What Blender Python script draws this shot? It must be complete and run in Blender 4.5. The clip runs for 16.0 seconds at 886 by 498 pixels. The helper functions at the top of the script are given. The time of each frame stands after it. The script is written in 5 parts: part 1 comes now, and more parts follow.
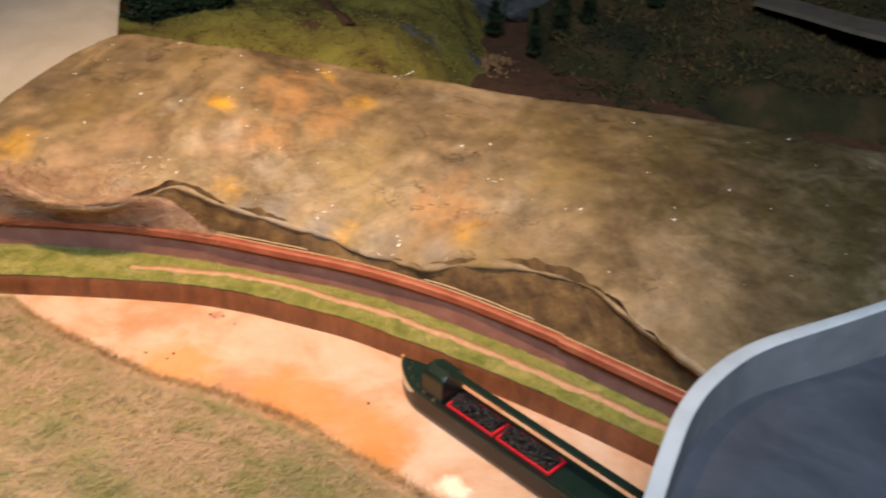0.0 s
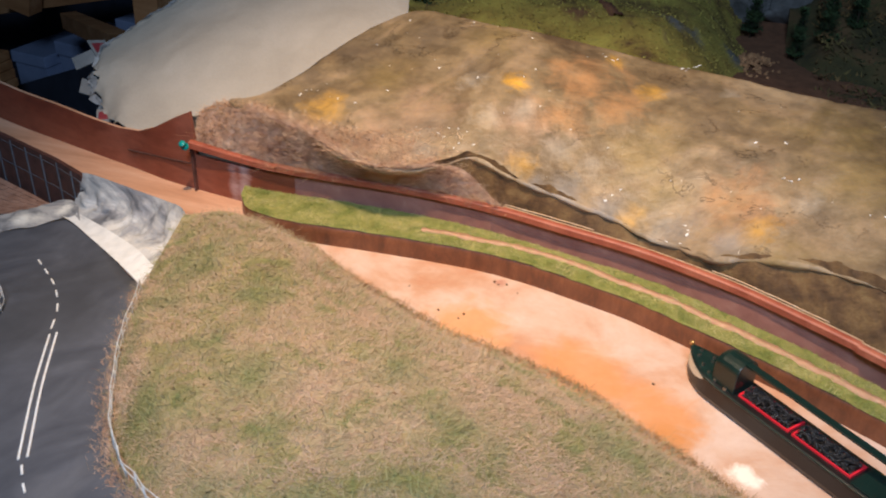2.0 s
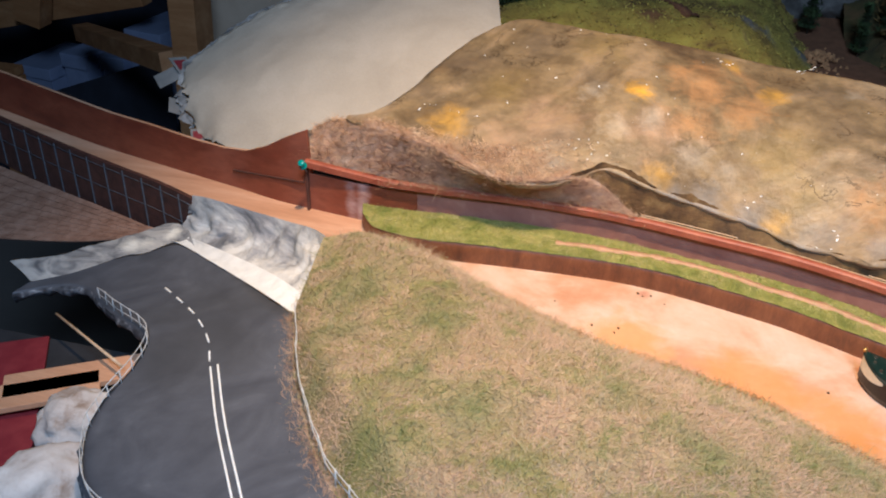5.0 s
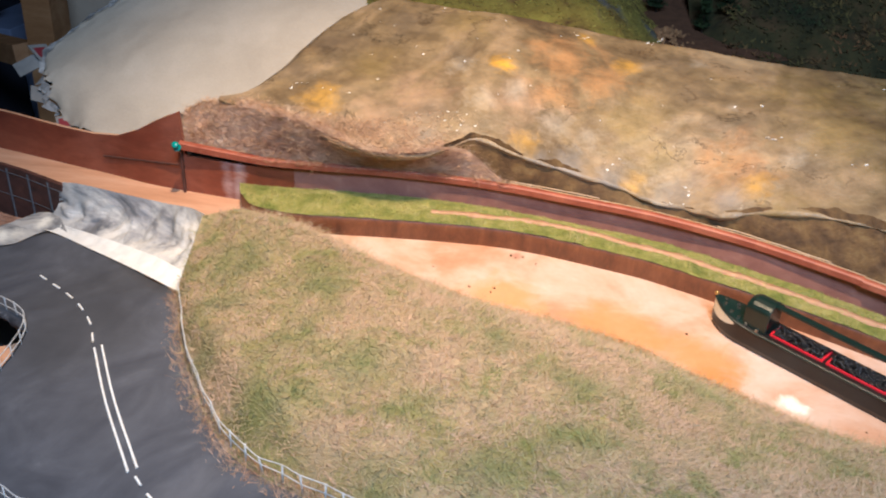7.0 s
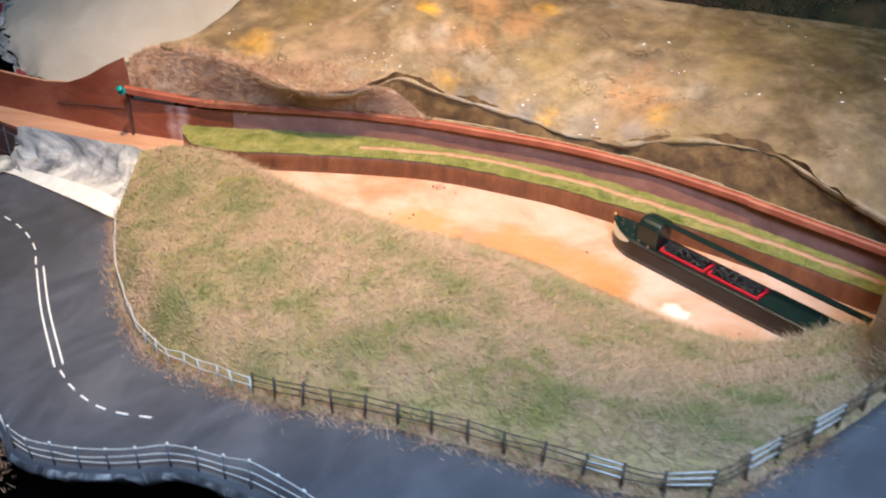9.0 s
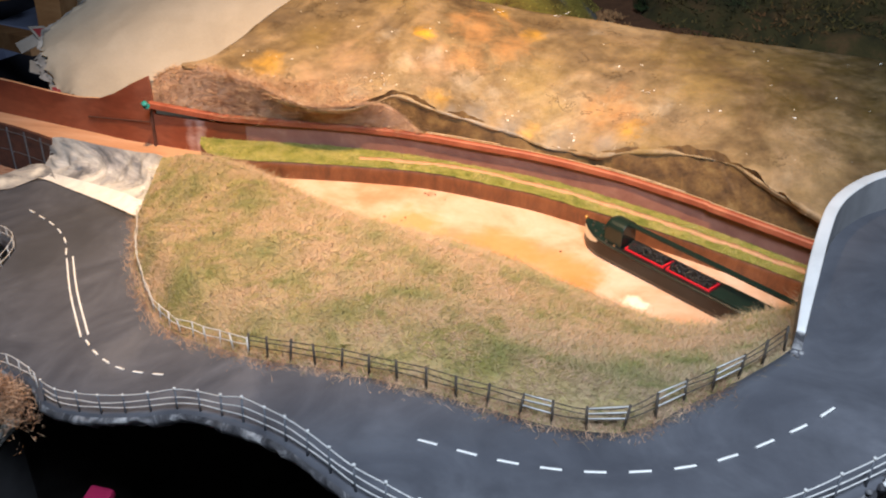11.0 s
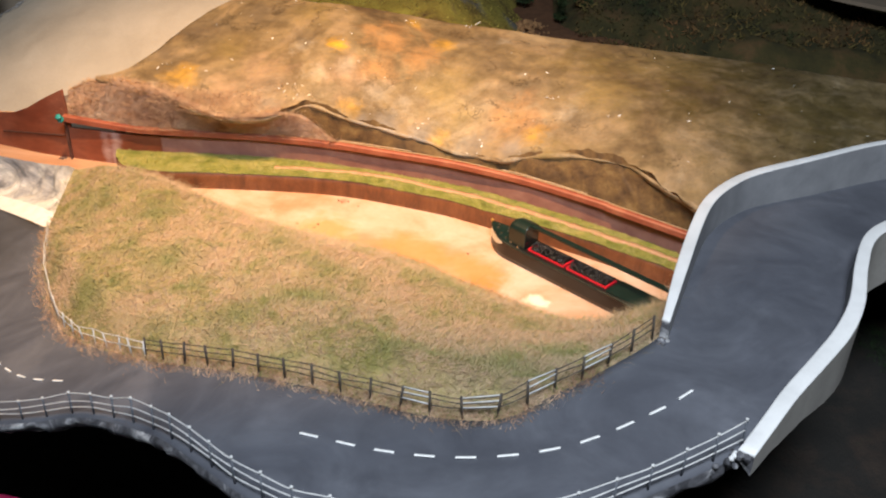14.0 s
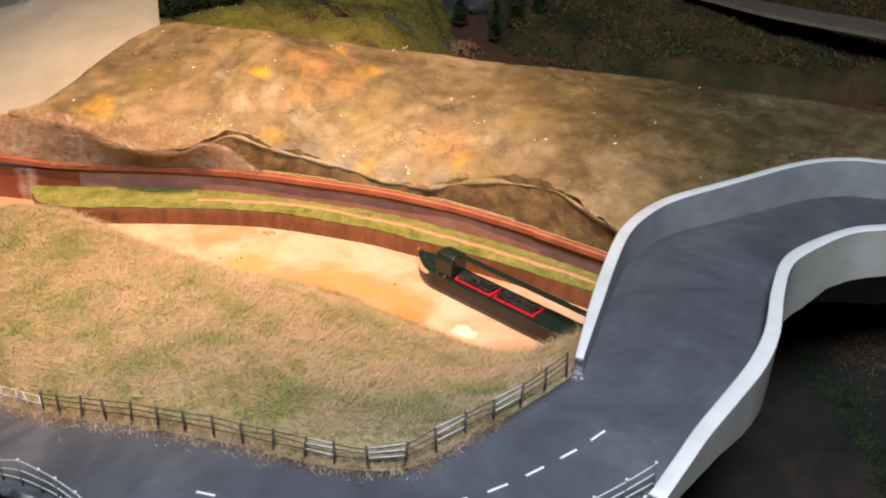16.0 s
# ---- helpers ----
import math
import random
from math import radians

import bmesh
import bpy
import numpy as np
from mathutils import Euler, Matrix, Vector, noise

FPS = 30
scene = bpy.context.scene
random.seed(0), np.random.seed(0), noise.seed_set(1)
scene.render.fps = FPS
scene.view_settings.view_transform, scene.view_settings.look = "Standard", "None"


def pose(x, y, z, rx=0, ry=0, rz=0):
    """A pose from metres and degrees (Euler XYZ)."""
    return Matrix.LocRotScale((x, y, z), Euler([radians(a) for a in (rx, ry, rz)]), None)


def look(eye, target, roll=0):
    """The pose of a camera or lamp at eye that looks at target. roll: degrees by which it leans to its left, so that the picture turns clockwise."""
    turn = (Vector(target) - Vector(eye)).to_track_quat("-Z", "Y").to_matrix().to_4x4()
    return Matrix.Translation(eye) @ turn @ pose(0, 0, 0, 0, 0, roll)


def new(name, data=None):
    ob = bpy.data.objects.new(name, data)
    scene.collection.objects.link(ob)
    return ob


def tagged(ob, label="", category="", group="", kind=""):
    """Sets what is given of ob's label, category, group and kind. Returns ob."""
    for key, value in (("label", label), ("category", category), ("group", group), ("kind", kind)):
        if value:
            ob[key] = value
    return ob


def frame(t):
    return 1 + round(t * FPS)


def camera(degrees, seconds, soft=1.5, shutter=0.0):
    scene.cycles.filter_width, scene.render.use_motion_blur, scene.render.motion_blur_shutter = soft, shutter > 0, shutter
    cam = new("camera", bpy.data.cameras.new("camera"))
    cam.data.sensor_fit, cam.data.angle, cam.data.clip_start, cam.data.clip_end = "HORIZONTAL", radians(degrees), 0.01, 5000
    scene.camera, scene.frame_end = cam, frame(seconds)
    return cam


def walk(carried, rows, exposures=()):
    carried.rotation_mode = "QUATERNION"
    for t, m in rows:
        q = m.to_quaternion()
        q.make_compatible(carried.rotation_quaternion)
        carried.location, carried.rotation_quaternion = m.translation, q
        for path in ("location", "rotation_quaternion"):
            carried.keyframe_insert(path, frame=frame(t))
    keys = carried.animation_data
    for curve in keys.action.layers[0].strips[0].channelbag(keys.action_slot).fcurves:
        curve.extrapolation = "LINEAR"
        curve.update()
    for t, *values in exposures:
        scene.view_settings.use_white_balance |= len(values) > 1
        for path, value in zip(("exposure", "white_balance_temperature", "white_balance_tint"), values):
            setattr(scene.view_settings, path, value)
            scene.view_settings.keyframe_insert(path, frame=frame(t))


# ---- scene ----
cam = camera(51.41, 16.0, soft=2.0, shutter=0.5)
PATH = [
    (0, (0.05926, -0.62026, 0.50597), (-0.01353, 0.24101, 0.00307), 2.03),
    (0.5, (0.02848, -0.63536, 0.50964), (-0.10672, 0.21756, 0.00541), 1.52),
    (1, (-0.00455, -0.65131, 0.50917), (-0.18682, 0.18882, -0.00167), 1.54),
    (1.5, (-0.02617, -0.66105, 0.50900), (-0.24734, 0.16521, -0.00906), 1.61),
    (2, (-0.04959, -0.67569, 0.50919), (-0.29457, 0.14393, -0.00869), 2.04),
    (2.5, (-0.07290, -0.66920, 0.50890), (-0.31869, 0.15389, -0.00308), 1.51),
    (3, (-0.10928, -0.65796, 0.51700), (-0.34376, 0.16603, 0.00119), 1.00),
    (3.5, (-0.15339, -0.67379, 0.51856), (-0.37599, 0.15280, 0.00165), 1.10),
    (3.7, (-0.16913, -0.67861, 0.51923), (-0.39293, 0.14718, 0.00156), 0.94),
    (5.8, (-0.23132, -0.71888, 0.51394), (-0.39757, 0.11652, -0.00996), 2.32),
    (6, (-0.23175, -0.72223, 0.51611), (-0.37138, 0.11886, -0.00644), 2.70),
    (6.5, (-0.22178, -0.73433, 0.51564), (-0.32194, 0.11386, -0.00450), 2.93),
    (7, (-0.21900, -0.74372, 0.51177), (-0.29589, 0.10513, -0.01125), 3.04),
    (7.5, (-0.20650, -0.75542, 0.51672), (-0.25514, 0.09544, -0.00642), 2.60),
    (8, (-0.21150, -0.75862, 0.51529), (-0.24506, 0.09105, -0.01096), 2.47),
    (8.5, (-0.18320, -0.77293, 0.51147), (-0.24541, 0.06806, -0.02600), 1.77),
    (9, (-0.11748, -0.81656, 0.51336), (-0.20113, 0.01516, -0.03549), 1.89),
    (9.2, (-0.10342, -0.83011, 0.51760), (-0.18811, 0.00173, -0.03092), 1.94),
    (11.3, (-0.06084, -0.93092, 0.53512), (-0.18678, -0.08217, 0.02154), 1.35),
    (11.5, (-0.05642, -0.94140, 0.53514), (-0.19163, -0.09286, 0.02356), 1.20),
    (12, (-0.04979, -0.96033, 0.53607), (-0.18326, -0.10948, 0.02789), 1.24),
    (12.5, (-0.04232, -0.96066, 0.53698), (-0.15856, -0.10507, 0.03254), 1.64),
    (13, (-0.03002, -0.94945, 0.53734), (-0.13192, -0.09138, 0.03402), 1.90),
    (13.5, (-0.01639, -0.94117, 0.53417), (-0.08744, -0.08410, 0.02390), 2.23),
    (14, (-0.01220, -0.93793, 0.54427), (-0.07486, -0.07811, 0.03753), 2.02),
    (14.5, (0.00010, -0.93239, 0.54930), (-0.05059, -0.06624, 0.05210), 1.77),
    (15, (0.00752, -0.92433, 0.55085), (-0.03032, -0.05504, 0.05801), 1.73),
    (15.5, (0.01640, -0.91380, 0.54934), (-0.01232, -0.04346, 0.05772), 1.70),
    (16, (0.02379, -0.90778, 0.55023), (0.00378, -0.03754, 0.05803), 1.76),
]
walk(cam, [(t, look(eye, target, roll)) for t, eye, target, roll in PATH],
     exposures=[(0.0, -0.38, 7600, 13), (1.0, -0.80, 6700, 12), (1.5, -0.68, 6200, 12), (2.0, -0.42, 6150, 10), (3.5, -0.38, 6100, 9.5), (6.0, -0.18, 6050, 9.5), (9.0, -0.06, 6150, 9.5), (11.5, 0.03, 8200, 16), (16.0, 0.00, 8600, 16)])

# ---- light ----
world = bpy.data.worlds.new("room_air")
world.use_nodes = True
world.node_tree.nodes["Background"].inputs[0].default_value = (0.62, 0.70, 0.85, 1)
world.node_tree.nodes["Background"].inputs[1].default_value = 0.03
scene.world = world


def lamp(name, kind, eye, target, watts, colour, size, spread=60, blend=1.0):
    data = bpy.data.lights.new(name, kind)
    data.energy, data.color = watts, colour
    if kind == "SPOT":
        data.spot_size, data.spot_blend, data.shadow_soft_size = radians(spread), blend, size
    else:
        data.shape, data.size = "DISK", size
    ob = new(name, data)
    ob.matrix_world = look(eye, target)
    return ob


lamp("warm_spotlight", "SPOT", (-0.30, -0.26, 1.22), (-0.27, 0.08, 0.0), 130, (1.0, 0.71, 0.45), 0.025, 59, 1.0)
lamp("window_light", "AREA", (0.02, -1.14, 1.38), (0.04, -0.53, 0.1), 43, (0.54, 0.73, 1.0), 0.45)

# ---- materials ----


def material(name, cols, scale=60.0, detail=6.0, rough=0.85, bump=0.3, bump_scale=400.0, fine=None, fine_scale=500.0, fine_mix=0.35,
             metal=0.0, stretch=(1, 1, 1), isle=0.0, coat=0.0, distort=0.3, spots=(), patches=(), flecks=0.0, cracks=0.0):
    """Noise through a ramp of colours, a finer noise over it, spots of paint and a bump."""
    m = bpy.data.materials.new(name)
    m.use_nodes = True
    nt = m.node_tree
    bs = nt.nodes["Principled BSDF"]
    geo = nt.nodes.new("ShaderNodeNewGeometry")
    mp = nt.nodes.new("ShaderNodeMapping")
    mp.inputs["Scale"].default_value = stretch
    nt.links.new(geo.outputs["Position"], mp.inputs["Vector"])

    def noise_at(s, d, dist=0.0):
        n = nt.nodes.new("ShaderNodeTexNoise")
        n.inputs["Scale"].default_value, n.inputs["Detail"].default_value, n.inputs["Distortion"].default_value, n.inputs["Roughness"].default_value = s, d, dist, 0.62
        nt.links.new(mp.outputs[0], n.inputs["Vector"])
        return n.outputs["Fac"]

    def ramp(fac, stops):
        r = nt.nodes.new("ShaderNodeValToRGB")
        e = r.color_ramp.elements
        while len(e) < len(stops):
            e.new(0.5)
        for el, (p, c) in zip(e, stops):
            el.position, el.color = p, (*c, 1)
        nt.links.new(fac, r.inputs[0])
        return r.outputs[0]

    def mix(fac, a, b, mode="MIX"):
        x = nt.nodes.new("ShaderNodeMix")
        x.data_type, x.blend_type = "RGBA", mode
        if isinstance(fac, float):
            x.inputs[0].default_value = fac
        else:
            nt.links.new(fac, x.inputs[0])
        for socket, v in ((x.inputs[6], a), (x.inputs[7], b)):
            if isinstance(v, tuple):
                socket.default_value = (*v, 1)
            else:
                nt.links.new(v, socket)
        return x.outputs[2]

    col = ramp(noise_at(scale, detail, distort), cols)
    for (px, py, pz), size, c, amount in spots:
        d = nt.nodes.new("ShaderNodeVectorMath")
        d.operation = "DISTANCE"
        nt.links.new(geo.outputs["Position"], d.inputs[0])
        d.inputs[1].default_value = (px, py, pz)
        a = nt.nodes.new("ShaderNodeMath")
        a.operation = "MULTIPLY_ADD"
        nt.links.new(noise_at(38 / max(size, 0.01) * 0.02, 7.0, 0.8), a.inputs[0])
        a.inputs[1].default_value = size * 2.6
        nt.links.new(d.outputs["Value"], a.inputs[2])
        rr = nt.nodes.new("ShaderNodeMapRange")
        rr.inputs[1].default_value, rr.inputs[2].default_value = size * 2.5, size * 1.75
        rr.inputs[3].default_value, rr.inputs[4].default_value = 0.0, amount
        nt.links.new(a.outputs[0], rr.inputs[0])
        col = mix(rr.outputs[0], col, c)
    if patches:
        flat = nt.nodes.new("ShaderNodeVectorMath")
        flat.operation = "MULTIPLY"
        flat.inputs[1].default_value = (1, 1, 0)
        nt.links.new(geo.outputs["Position"], flat.inputs[0])
        edge_noise, brush = noise_at(30, 8.0, 0.9), noise_at(75, 6.0, 1.5)
    for colour, amount, places in patches:
        nearest = None
        for px, py, size in places:
            d = nt.nodes.new("ShaderNodeVectorMath")
            d.operation = "DISTANCE"
            nt.links.new(flat.outputs[0], d.inputs[0])
            d.inputs[1].default_value = (px, py, 0)
            q = nt.nodes.new("ShaderNodeMath")
            q.operation = "DIVIDE"
            nt.links.new(d.outputs["Value"], q.inputs[0])
            q.inputs[1].default_value = size
            if nearest is None:
                nearest = q.outputs[0]
            else:
                least = nt.nodes.new("ShaderNodeMath")
                least.operation = "SMOOTH_MIN"
                least.inputs[2].default_value = 0.25
                nt.links.new(nearest, least.inputs[0])
                nt.links.new(q.outputs[0], least.inputs[1])
                nearest = least.outputs[0]
        for wave, gain in ((edge_noise, 3.2), (brush, 1.6)):
            a = nt.nodes.new("ShaderNodeMath")
            a.operation = "MULTIPLY_ADD"
            nt.links.new(wave, a.inputs[0])
            a.inputs[1].default_value = gain
            nt.links.new(nearest, a.inputs[2])
            nearest = a.outputs[0]
        rr = nt.nodes.new("ShaderNodeMapRange")
        rr.inputs[1].default_value, rr.inputs[2].default_value = 3.75, 2.45
        rr.inputs[3].default_value, rr.inputs[4].default_value = 0.0, amount
        nt.links.new(nearest, rr.inputs[0])
        col = mix(rr.outputs[0], col, colour)
    if cracks:
        lines = ramp(noise_at(13, 9.0, 0.4), [(0.0, (0, 0, 0)), (0.491, (0, 0, 0)), (0.5, (1, 1, 1)), (0.509, (0, 0, 0))])
        where = ramp(noise_at(11, 3.0), [(0.50, (0, 0, 0)), (0.60, (cracks, cracks, cracks))])
        both = mix(1.0, lines, where, "MULTIPLY")
        col = mix(both, col, (0.05, 0.03, 0.015))
    if flecks:
        grains = ramp(noise_at(130, 2.0, 0.6), [(0.755, (0, 0, 0)), (0.775, (flecks, flecks, flecks))])
        col = mix(grains, col, (0.78, 0.74, 0.66))
    if fine:
        col = mix(float(fine_mix), col, ramp(noise_at(fine_scale, 5.0), fine), "OVERLAY")
    if isle:
        h = nt.nodes.new("ShaderNodeHueSaturation")
        v = nt.nodes.new("ShaderNodeMapRange")
        v.inputs[3].default_value, v.inputs[4].default_value = 1 - isle, 1 + isle
        nt.links.new(geo.outputs["Random Per Island"], v.inputs[0])
        nt.links.new(v.outputs[0], h.inputs["Value"])
        nt.links.new(col, h.inputs["Color"])
        col = h.outputs[0]
    nt.links.new(col, bs.inputs["Base Color"])
    bs.inputs["Roughness"].default_value, bs.inputs["Metallic"].default_value = rough, metal
    bs.inputs["Coat Weight"].default_value = coat
    if bump:
        b = nt.nodes.new("ShaderNodeBump")
        b.inputs["Strength"].default_value, b.inputs["Distance"].default_value = bump, 0.002
        nt.links.new(noise_at(bump_scale, 8.0), b.inputs["Height"])
        nt.links.new(b.outputs[0], bs.inputs["Normal"])
    return m


ROUGHGREY = [(0.36, (0.22, 0.22, 0.22)), (0.5, (0.5, 0.5, 0.5)), (0.64, (0.76, 0.74, 0.70))]
GREY = [(0.3, (0.35, 0.35, 0.35)), (0.7, (0.65, 0.65, 0.65))]
YELLOWS = [(-0.252, 0.259, 0.015), (-0.108, 0.298, 0.014), (-0.446, 0.185, 0.022), (-0.158, 0.345, 0.010), (-0.217, 0.165, 0.014), (-0.101, 0.139, 0.013), (0.016, 0.117, 0.014)]
ORANGES = [(-0.180, 0.293, 0.036), (-0.140, 0.265, 0.028), (0.0, 0.146, 0.034), (-0.207, 0.300, 0.022), (-0.026, 0.167, 0.014), (-0.195, 0.230, 0.024)]
PALES = [(-0.300, 0.254, 0.014), (-0.273, 0.205, 0.014), (-0.190, 0.196, 0.020), (0.0, 0.219, 0.008), (0.052, 0.144, 0.012), (-0.149, 0.184, 0.015), (-0.323, 0.155, 0.012), (-0.028, 0.309, 0.010), (-0.235, 0.225, 0.012)]
UMBERS = [(-0.309, 0.274, 0.018), (-0.057, 0.305, 0.032), (-0.038, 0.255, 0.032), (-0.452, 0.296, 0.043), (-0.378, 0.337, 0.034), (-0.328, 0.187, 0.022), (0.002, 0.199, 0.036), (-0.492, 0.237, 0.028), (0.066, 0.129, 0.022)]
OLIVES = [(-0.095, 0.205, 0.040), (0.094, 0.247, 0.050), (0.103, 0.172, 0.045), (0.030, 0.073, 0.030), (-0.296, 0.336, 0.032), (-0.076, 0.167, 0.028), (-0.405, 0.263, 0.030), (0.20, 0.26, 0.07)]
PINKS = [(-0.343, 0.207, 0.032), (-0.384, 0.157, 0.036), (-0.345, 0.141, 0.026), (-0.231, 0.209, 0.030), (-0.442, 0.139, 0.026), (0.010, 0.140, 0.018)]
SLATES = [(-0.171, 0.151, 0.018), (-0.122, 0.141, 0.016), (-0.053, 0.126, 0.022), (-0.007, 0.107, 0.018), (-0.201, 0.151, 0.010)]
ROCK = material("painted_plaster_rock", [(0.32, (0.10, 0.066, 0.036)), (0.42, (0.165, 0.112, 0.058)), (0.50, (0.215, 0.152, 0.080)), (0.58, (0.265, 0.185, 0.105)), (0.70, (0.33, 0.25, 0.155))],
                scale=9, detail=14, rough=0.45, bump=0.7, bump_scale=110, fine=ROUGHGREY, fine_scale=42, fine_mix=0.42, distort=0.9, flecks=0.7, cracks=0.95,
                patches=[((0.225, 0.158, 0.055), 0.6, OLIVES), ((0.33, 0.21, 0.13), 0.75, PINKS), ((0.125, 0.092, 0.060), 0.65, UMBERS), ((0.40, 0.205, 0.085), 0.7, ORANGES), ((0.19, 0.172, 0.155), 0.7, SLATES),
                         # the last, dark patch paints the spotlight's falloff onto the east end
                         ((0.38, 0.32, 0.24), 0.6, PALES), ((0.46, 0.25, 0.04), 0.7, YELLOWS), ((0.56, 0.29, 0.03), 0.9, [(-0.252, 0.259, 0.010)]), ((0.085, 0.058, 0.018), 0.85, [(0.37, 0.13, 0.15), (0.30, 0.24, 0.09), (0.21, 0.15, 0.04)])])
BED = material("ochre_painted_board", [(0.30, (0.46, 0.185, 0.085)), (0.44, (0.52, 0.285, 0.17)), (0.55, (0.58, 0.385, 0.275)), (0.70, (0.64, 0.48, 0.385))], scale=10, detail=9, rough=0.6, bump=0.12,
               bump_scale=300, fine=GREY, fine_scale=140, fine_mix=0.15,
               spots=[((0.03, -0.11, 0), 0.012, (0.88, 0.76, 0.62), 0.9), ((-0.12, -0.02, 0), 0.05, (0.62, 0.25, 0.085), 0.8), ((-0.23, 0.005, 0), 0.045, (0.62, 0.27, 0.09), 0.8),
                      ((-0.217, 0.088, 0), 0.006, (0.42, 0.18, 0.12), 0.7), ((-0.04, -0.06, 0), 0.035, (0.60, 0.24, 0.075), 0.8), ((-0.02, 0.02, 0), 0.005, (0.42, 0.15, 0.06), 0.6), ((-0.04, -0.10, 0), 0.03, (0.50, 0.20, 0.05), 0.6)])
REDWOOD = material("red_brown_painted_wood", [(0.3, (0.125, 0.026, 0.014)), (0.5, (0.19, 0.044, 0.022)), (0.7, (0.25, 0.068, 0.035))], scale=30, rough=0.5, bump=0.15, bump_scale=300, fine=GREY,
                   fine_scale=200, fine_mix=0.35, stretch=(0.35, 1, 1), patches=[((0.50, 0.36, 0.33), 0.8, [(-0.548, 0.144, 0.0075), (-0.534, 0.144, 0.0075)]), ((0.30, 0.10, 0.06), 0.6, [(-0.60, 0.155, 0.03), (-0.72, 0.18, 0.03)])])
WALLBASE = material("mauve_brick_paper", [(0.3, (0.23, 0.09, 0.07)), (0.6, (0.31, 0.135, 0.105)), (0.75, (0.37, 0.18, 0.14))], scale=45, rough=0.7, bump=0.1)
COPING = material("orange_red_coping", [(0.3, (0.25, 0.055, 0.028)), (0.5, (0.33, 0.085, 0.045)), (0.75, (0.42, 0.14, 0.075))], scale=40, rough=0.55, bump=0.2, bump_scale=500, fine=GREY, fine_mix=0.4)
BANKSIDE = material("dark_red_brown_bank_facing", [(0.3, (0.085, 0.028, 0.012)), (0.5, (0.15, 0.05, 0.02)), (0.7, (0.21, 0.075, 0.03))], scale=60, rough=0.45, bump=0.3, bump_scale=350, fine=GREY,
                    fine_mix=0.5, stretch=(1, 1, 0.4))
RAWEDGE = material("raw_plywood_edge", [(0.3, (0.44, 0.27, 0.15)), (0.55, (0.58, 0.40, 0.25)), (0.75, (0.70, 0.56, 0.40))], scale=120, rough=0.8, bump=0.3)
TURF = material("green_turf_mat", [(0.3, (0.14, 0.16, 0.03)), (0.55, (0.27, 0.26, 0.06)), (0.7, (0.38, 0.32, 0.11))], scale=60, rough=0.95, bump=0.8, bump_scale=700)
TURFBLADE = material("green_turf_fibre", [(0.36, (0.14, 0.18, 0.03)), (0.47, (0.30, 0.29, 0.08)), (0.60, (0.44, 0.38, 0.15))], scale=34, rough=0.9, bump=0, isle=0.35)
PATHMAT = material("sandy_path", [(0.3, (0.42, 0.22, 0.12)), (0.6, (0.52, 0.30, 0.18)), (0.75, (0.58, 0.37, 0.24))], scale=120, rough=0.9, bump=0.4, bump_scale=700)
FIELDGREENS = [(-0.460, -0.069, 0.030), (-0.455, -0.133, 0.020), (-0.378, -0.263, 0.024), (-0.316, -0.231, 0.030), (-0.459, -0.189, 0.016), (-0.380, -0.118, 0.028), (-0.378, -0.198, 0.020), (-0.225, -0.190, 0.026), (-0.171, -0.245, 0.022),
               (-0.065, -0.177, 0.034), (-0.163, -0.325, 0.026), (-0.210, -0.353, 0.022), (-0.287, -0.362, 0.022), (-0.006, -0.400, 0.034), (-0.091, -0.400, 0.022), (0.040, -0.360, 0.020), (-0.280, -0.290, 0.018), (0.02, -0.25, 0.02)]
FIELDTANS = [(-0.34, -0.16, 0.030), (-0.42, -0.235, 0.026), (-0.27, -0.245, 0.028), (-0.33, -0.31, 0.026), (-0.15, -0.185, 0.032), (-0.10, -0.26, 0.034), (-0.21, -0.29, 0.026), (-0.40, 0.01, 0.034), (-0.28, -0.11, 0.034), (0.06, -0.30, 0.022), (-0.02, -0.33, 0.024)]
SOIL = material("tan_and_green_field_mat", [(0.32, (0.16, 0.16, 0.04)), (0.46, (0.30, 0.25, 0.10)), (0.6, (0.40, 0.30, 0.17)), (0.75, (0.46, 0.34, 0.21))], scale=14, detail=7, rough=0.95, bump=0.8, bump_scale=500, fine=GREY, fine_scale=300, patches=[((0.40, 0.29, 0.18), 0.6, FIELDTANS), ((0.14, 0.16, 0.05), 0.6, FIELDGREENS)])
FIELDBLADE = material("dry_and_green_grass_fibre", [(0.33, (0.14, 0.17, 0.05)), (0.42, (0.23, 0.21, 0.085)), (0.48, (0.33, 0.25, 0.145)), (0.57, (0.42, 0.285, 0.19)), (0.66, (0.35, 0.26, 0.14)), (0.76, (0.21, 0.205, 0.07))],
                      scale=24, detail=8, rough=0.9, bump=0, isle=0.32, distort=1.6, patches=[((0.43, 0.285, 0.195), 0.6, FIELDTANS), ((0.155, 0.18, 0.06), 0.78, FIELDGREENS)])
DRYBLADE = material("straw_brown_grass_fibre", [(0.34, (0.20, 0.095, 0.055)), (0.47, (0.40, 0.235, 0.145)), (0.66, (0.55, 0.39, 0.27))], scale=28, rough=0.9, bump=0, isle=0.45)
BANKBLADE = material("pale_dead_grass_fibre", [(0.34, (0.28, 0.14, 0.075)), (0.44, (0.46, 0.28, 0.165)), (0.58, (0.58, 0.41, 0.265)), (0.7, (0.66, 0.51, 0.36))], scale=30, detail=8, rough=0.9, bump=0, isle=0.35)
FRINGE = material("rust_brown_fringe_fibre", [(0.34, (0.16, 0.085, 0.03)), (0.5, (0.30, 0.165, 0.065)), (0.66, (0.38, 0.25, 0.11))], scale=40, rough=0.9, bump=0, isle=0.35)
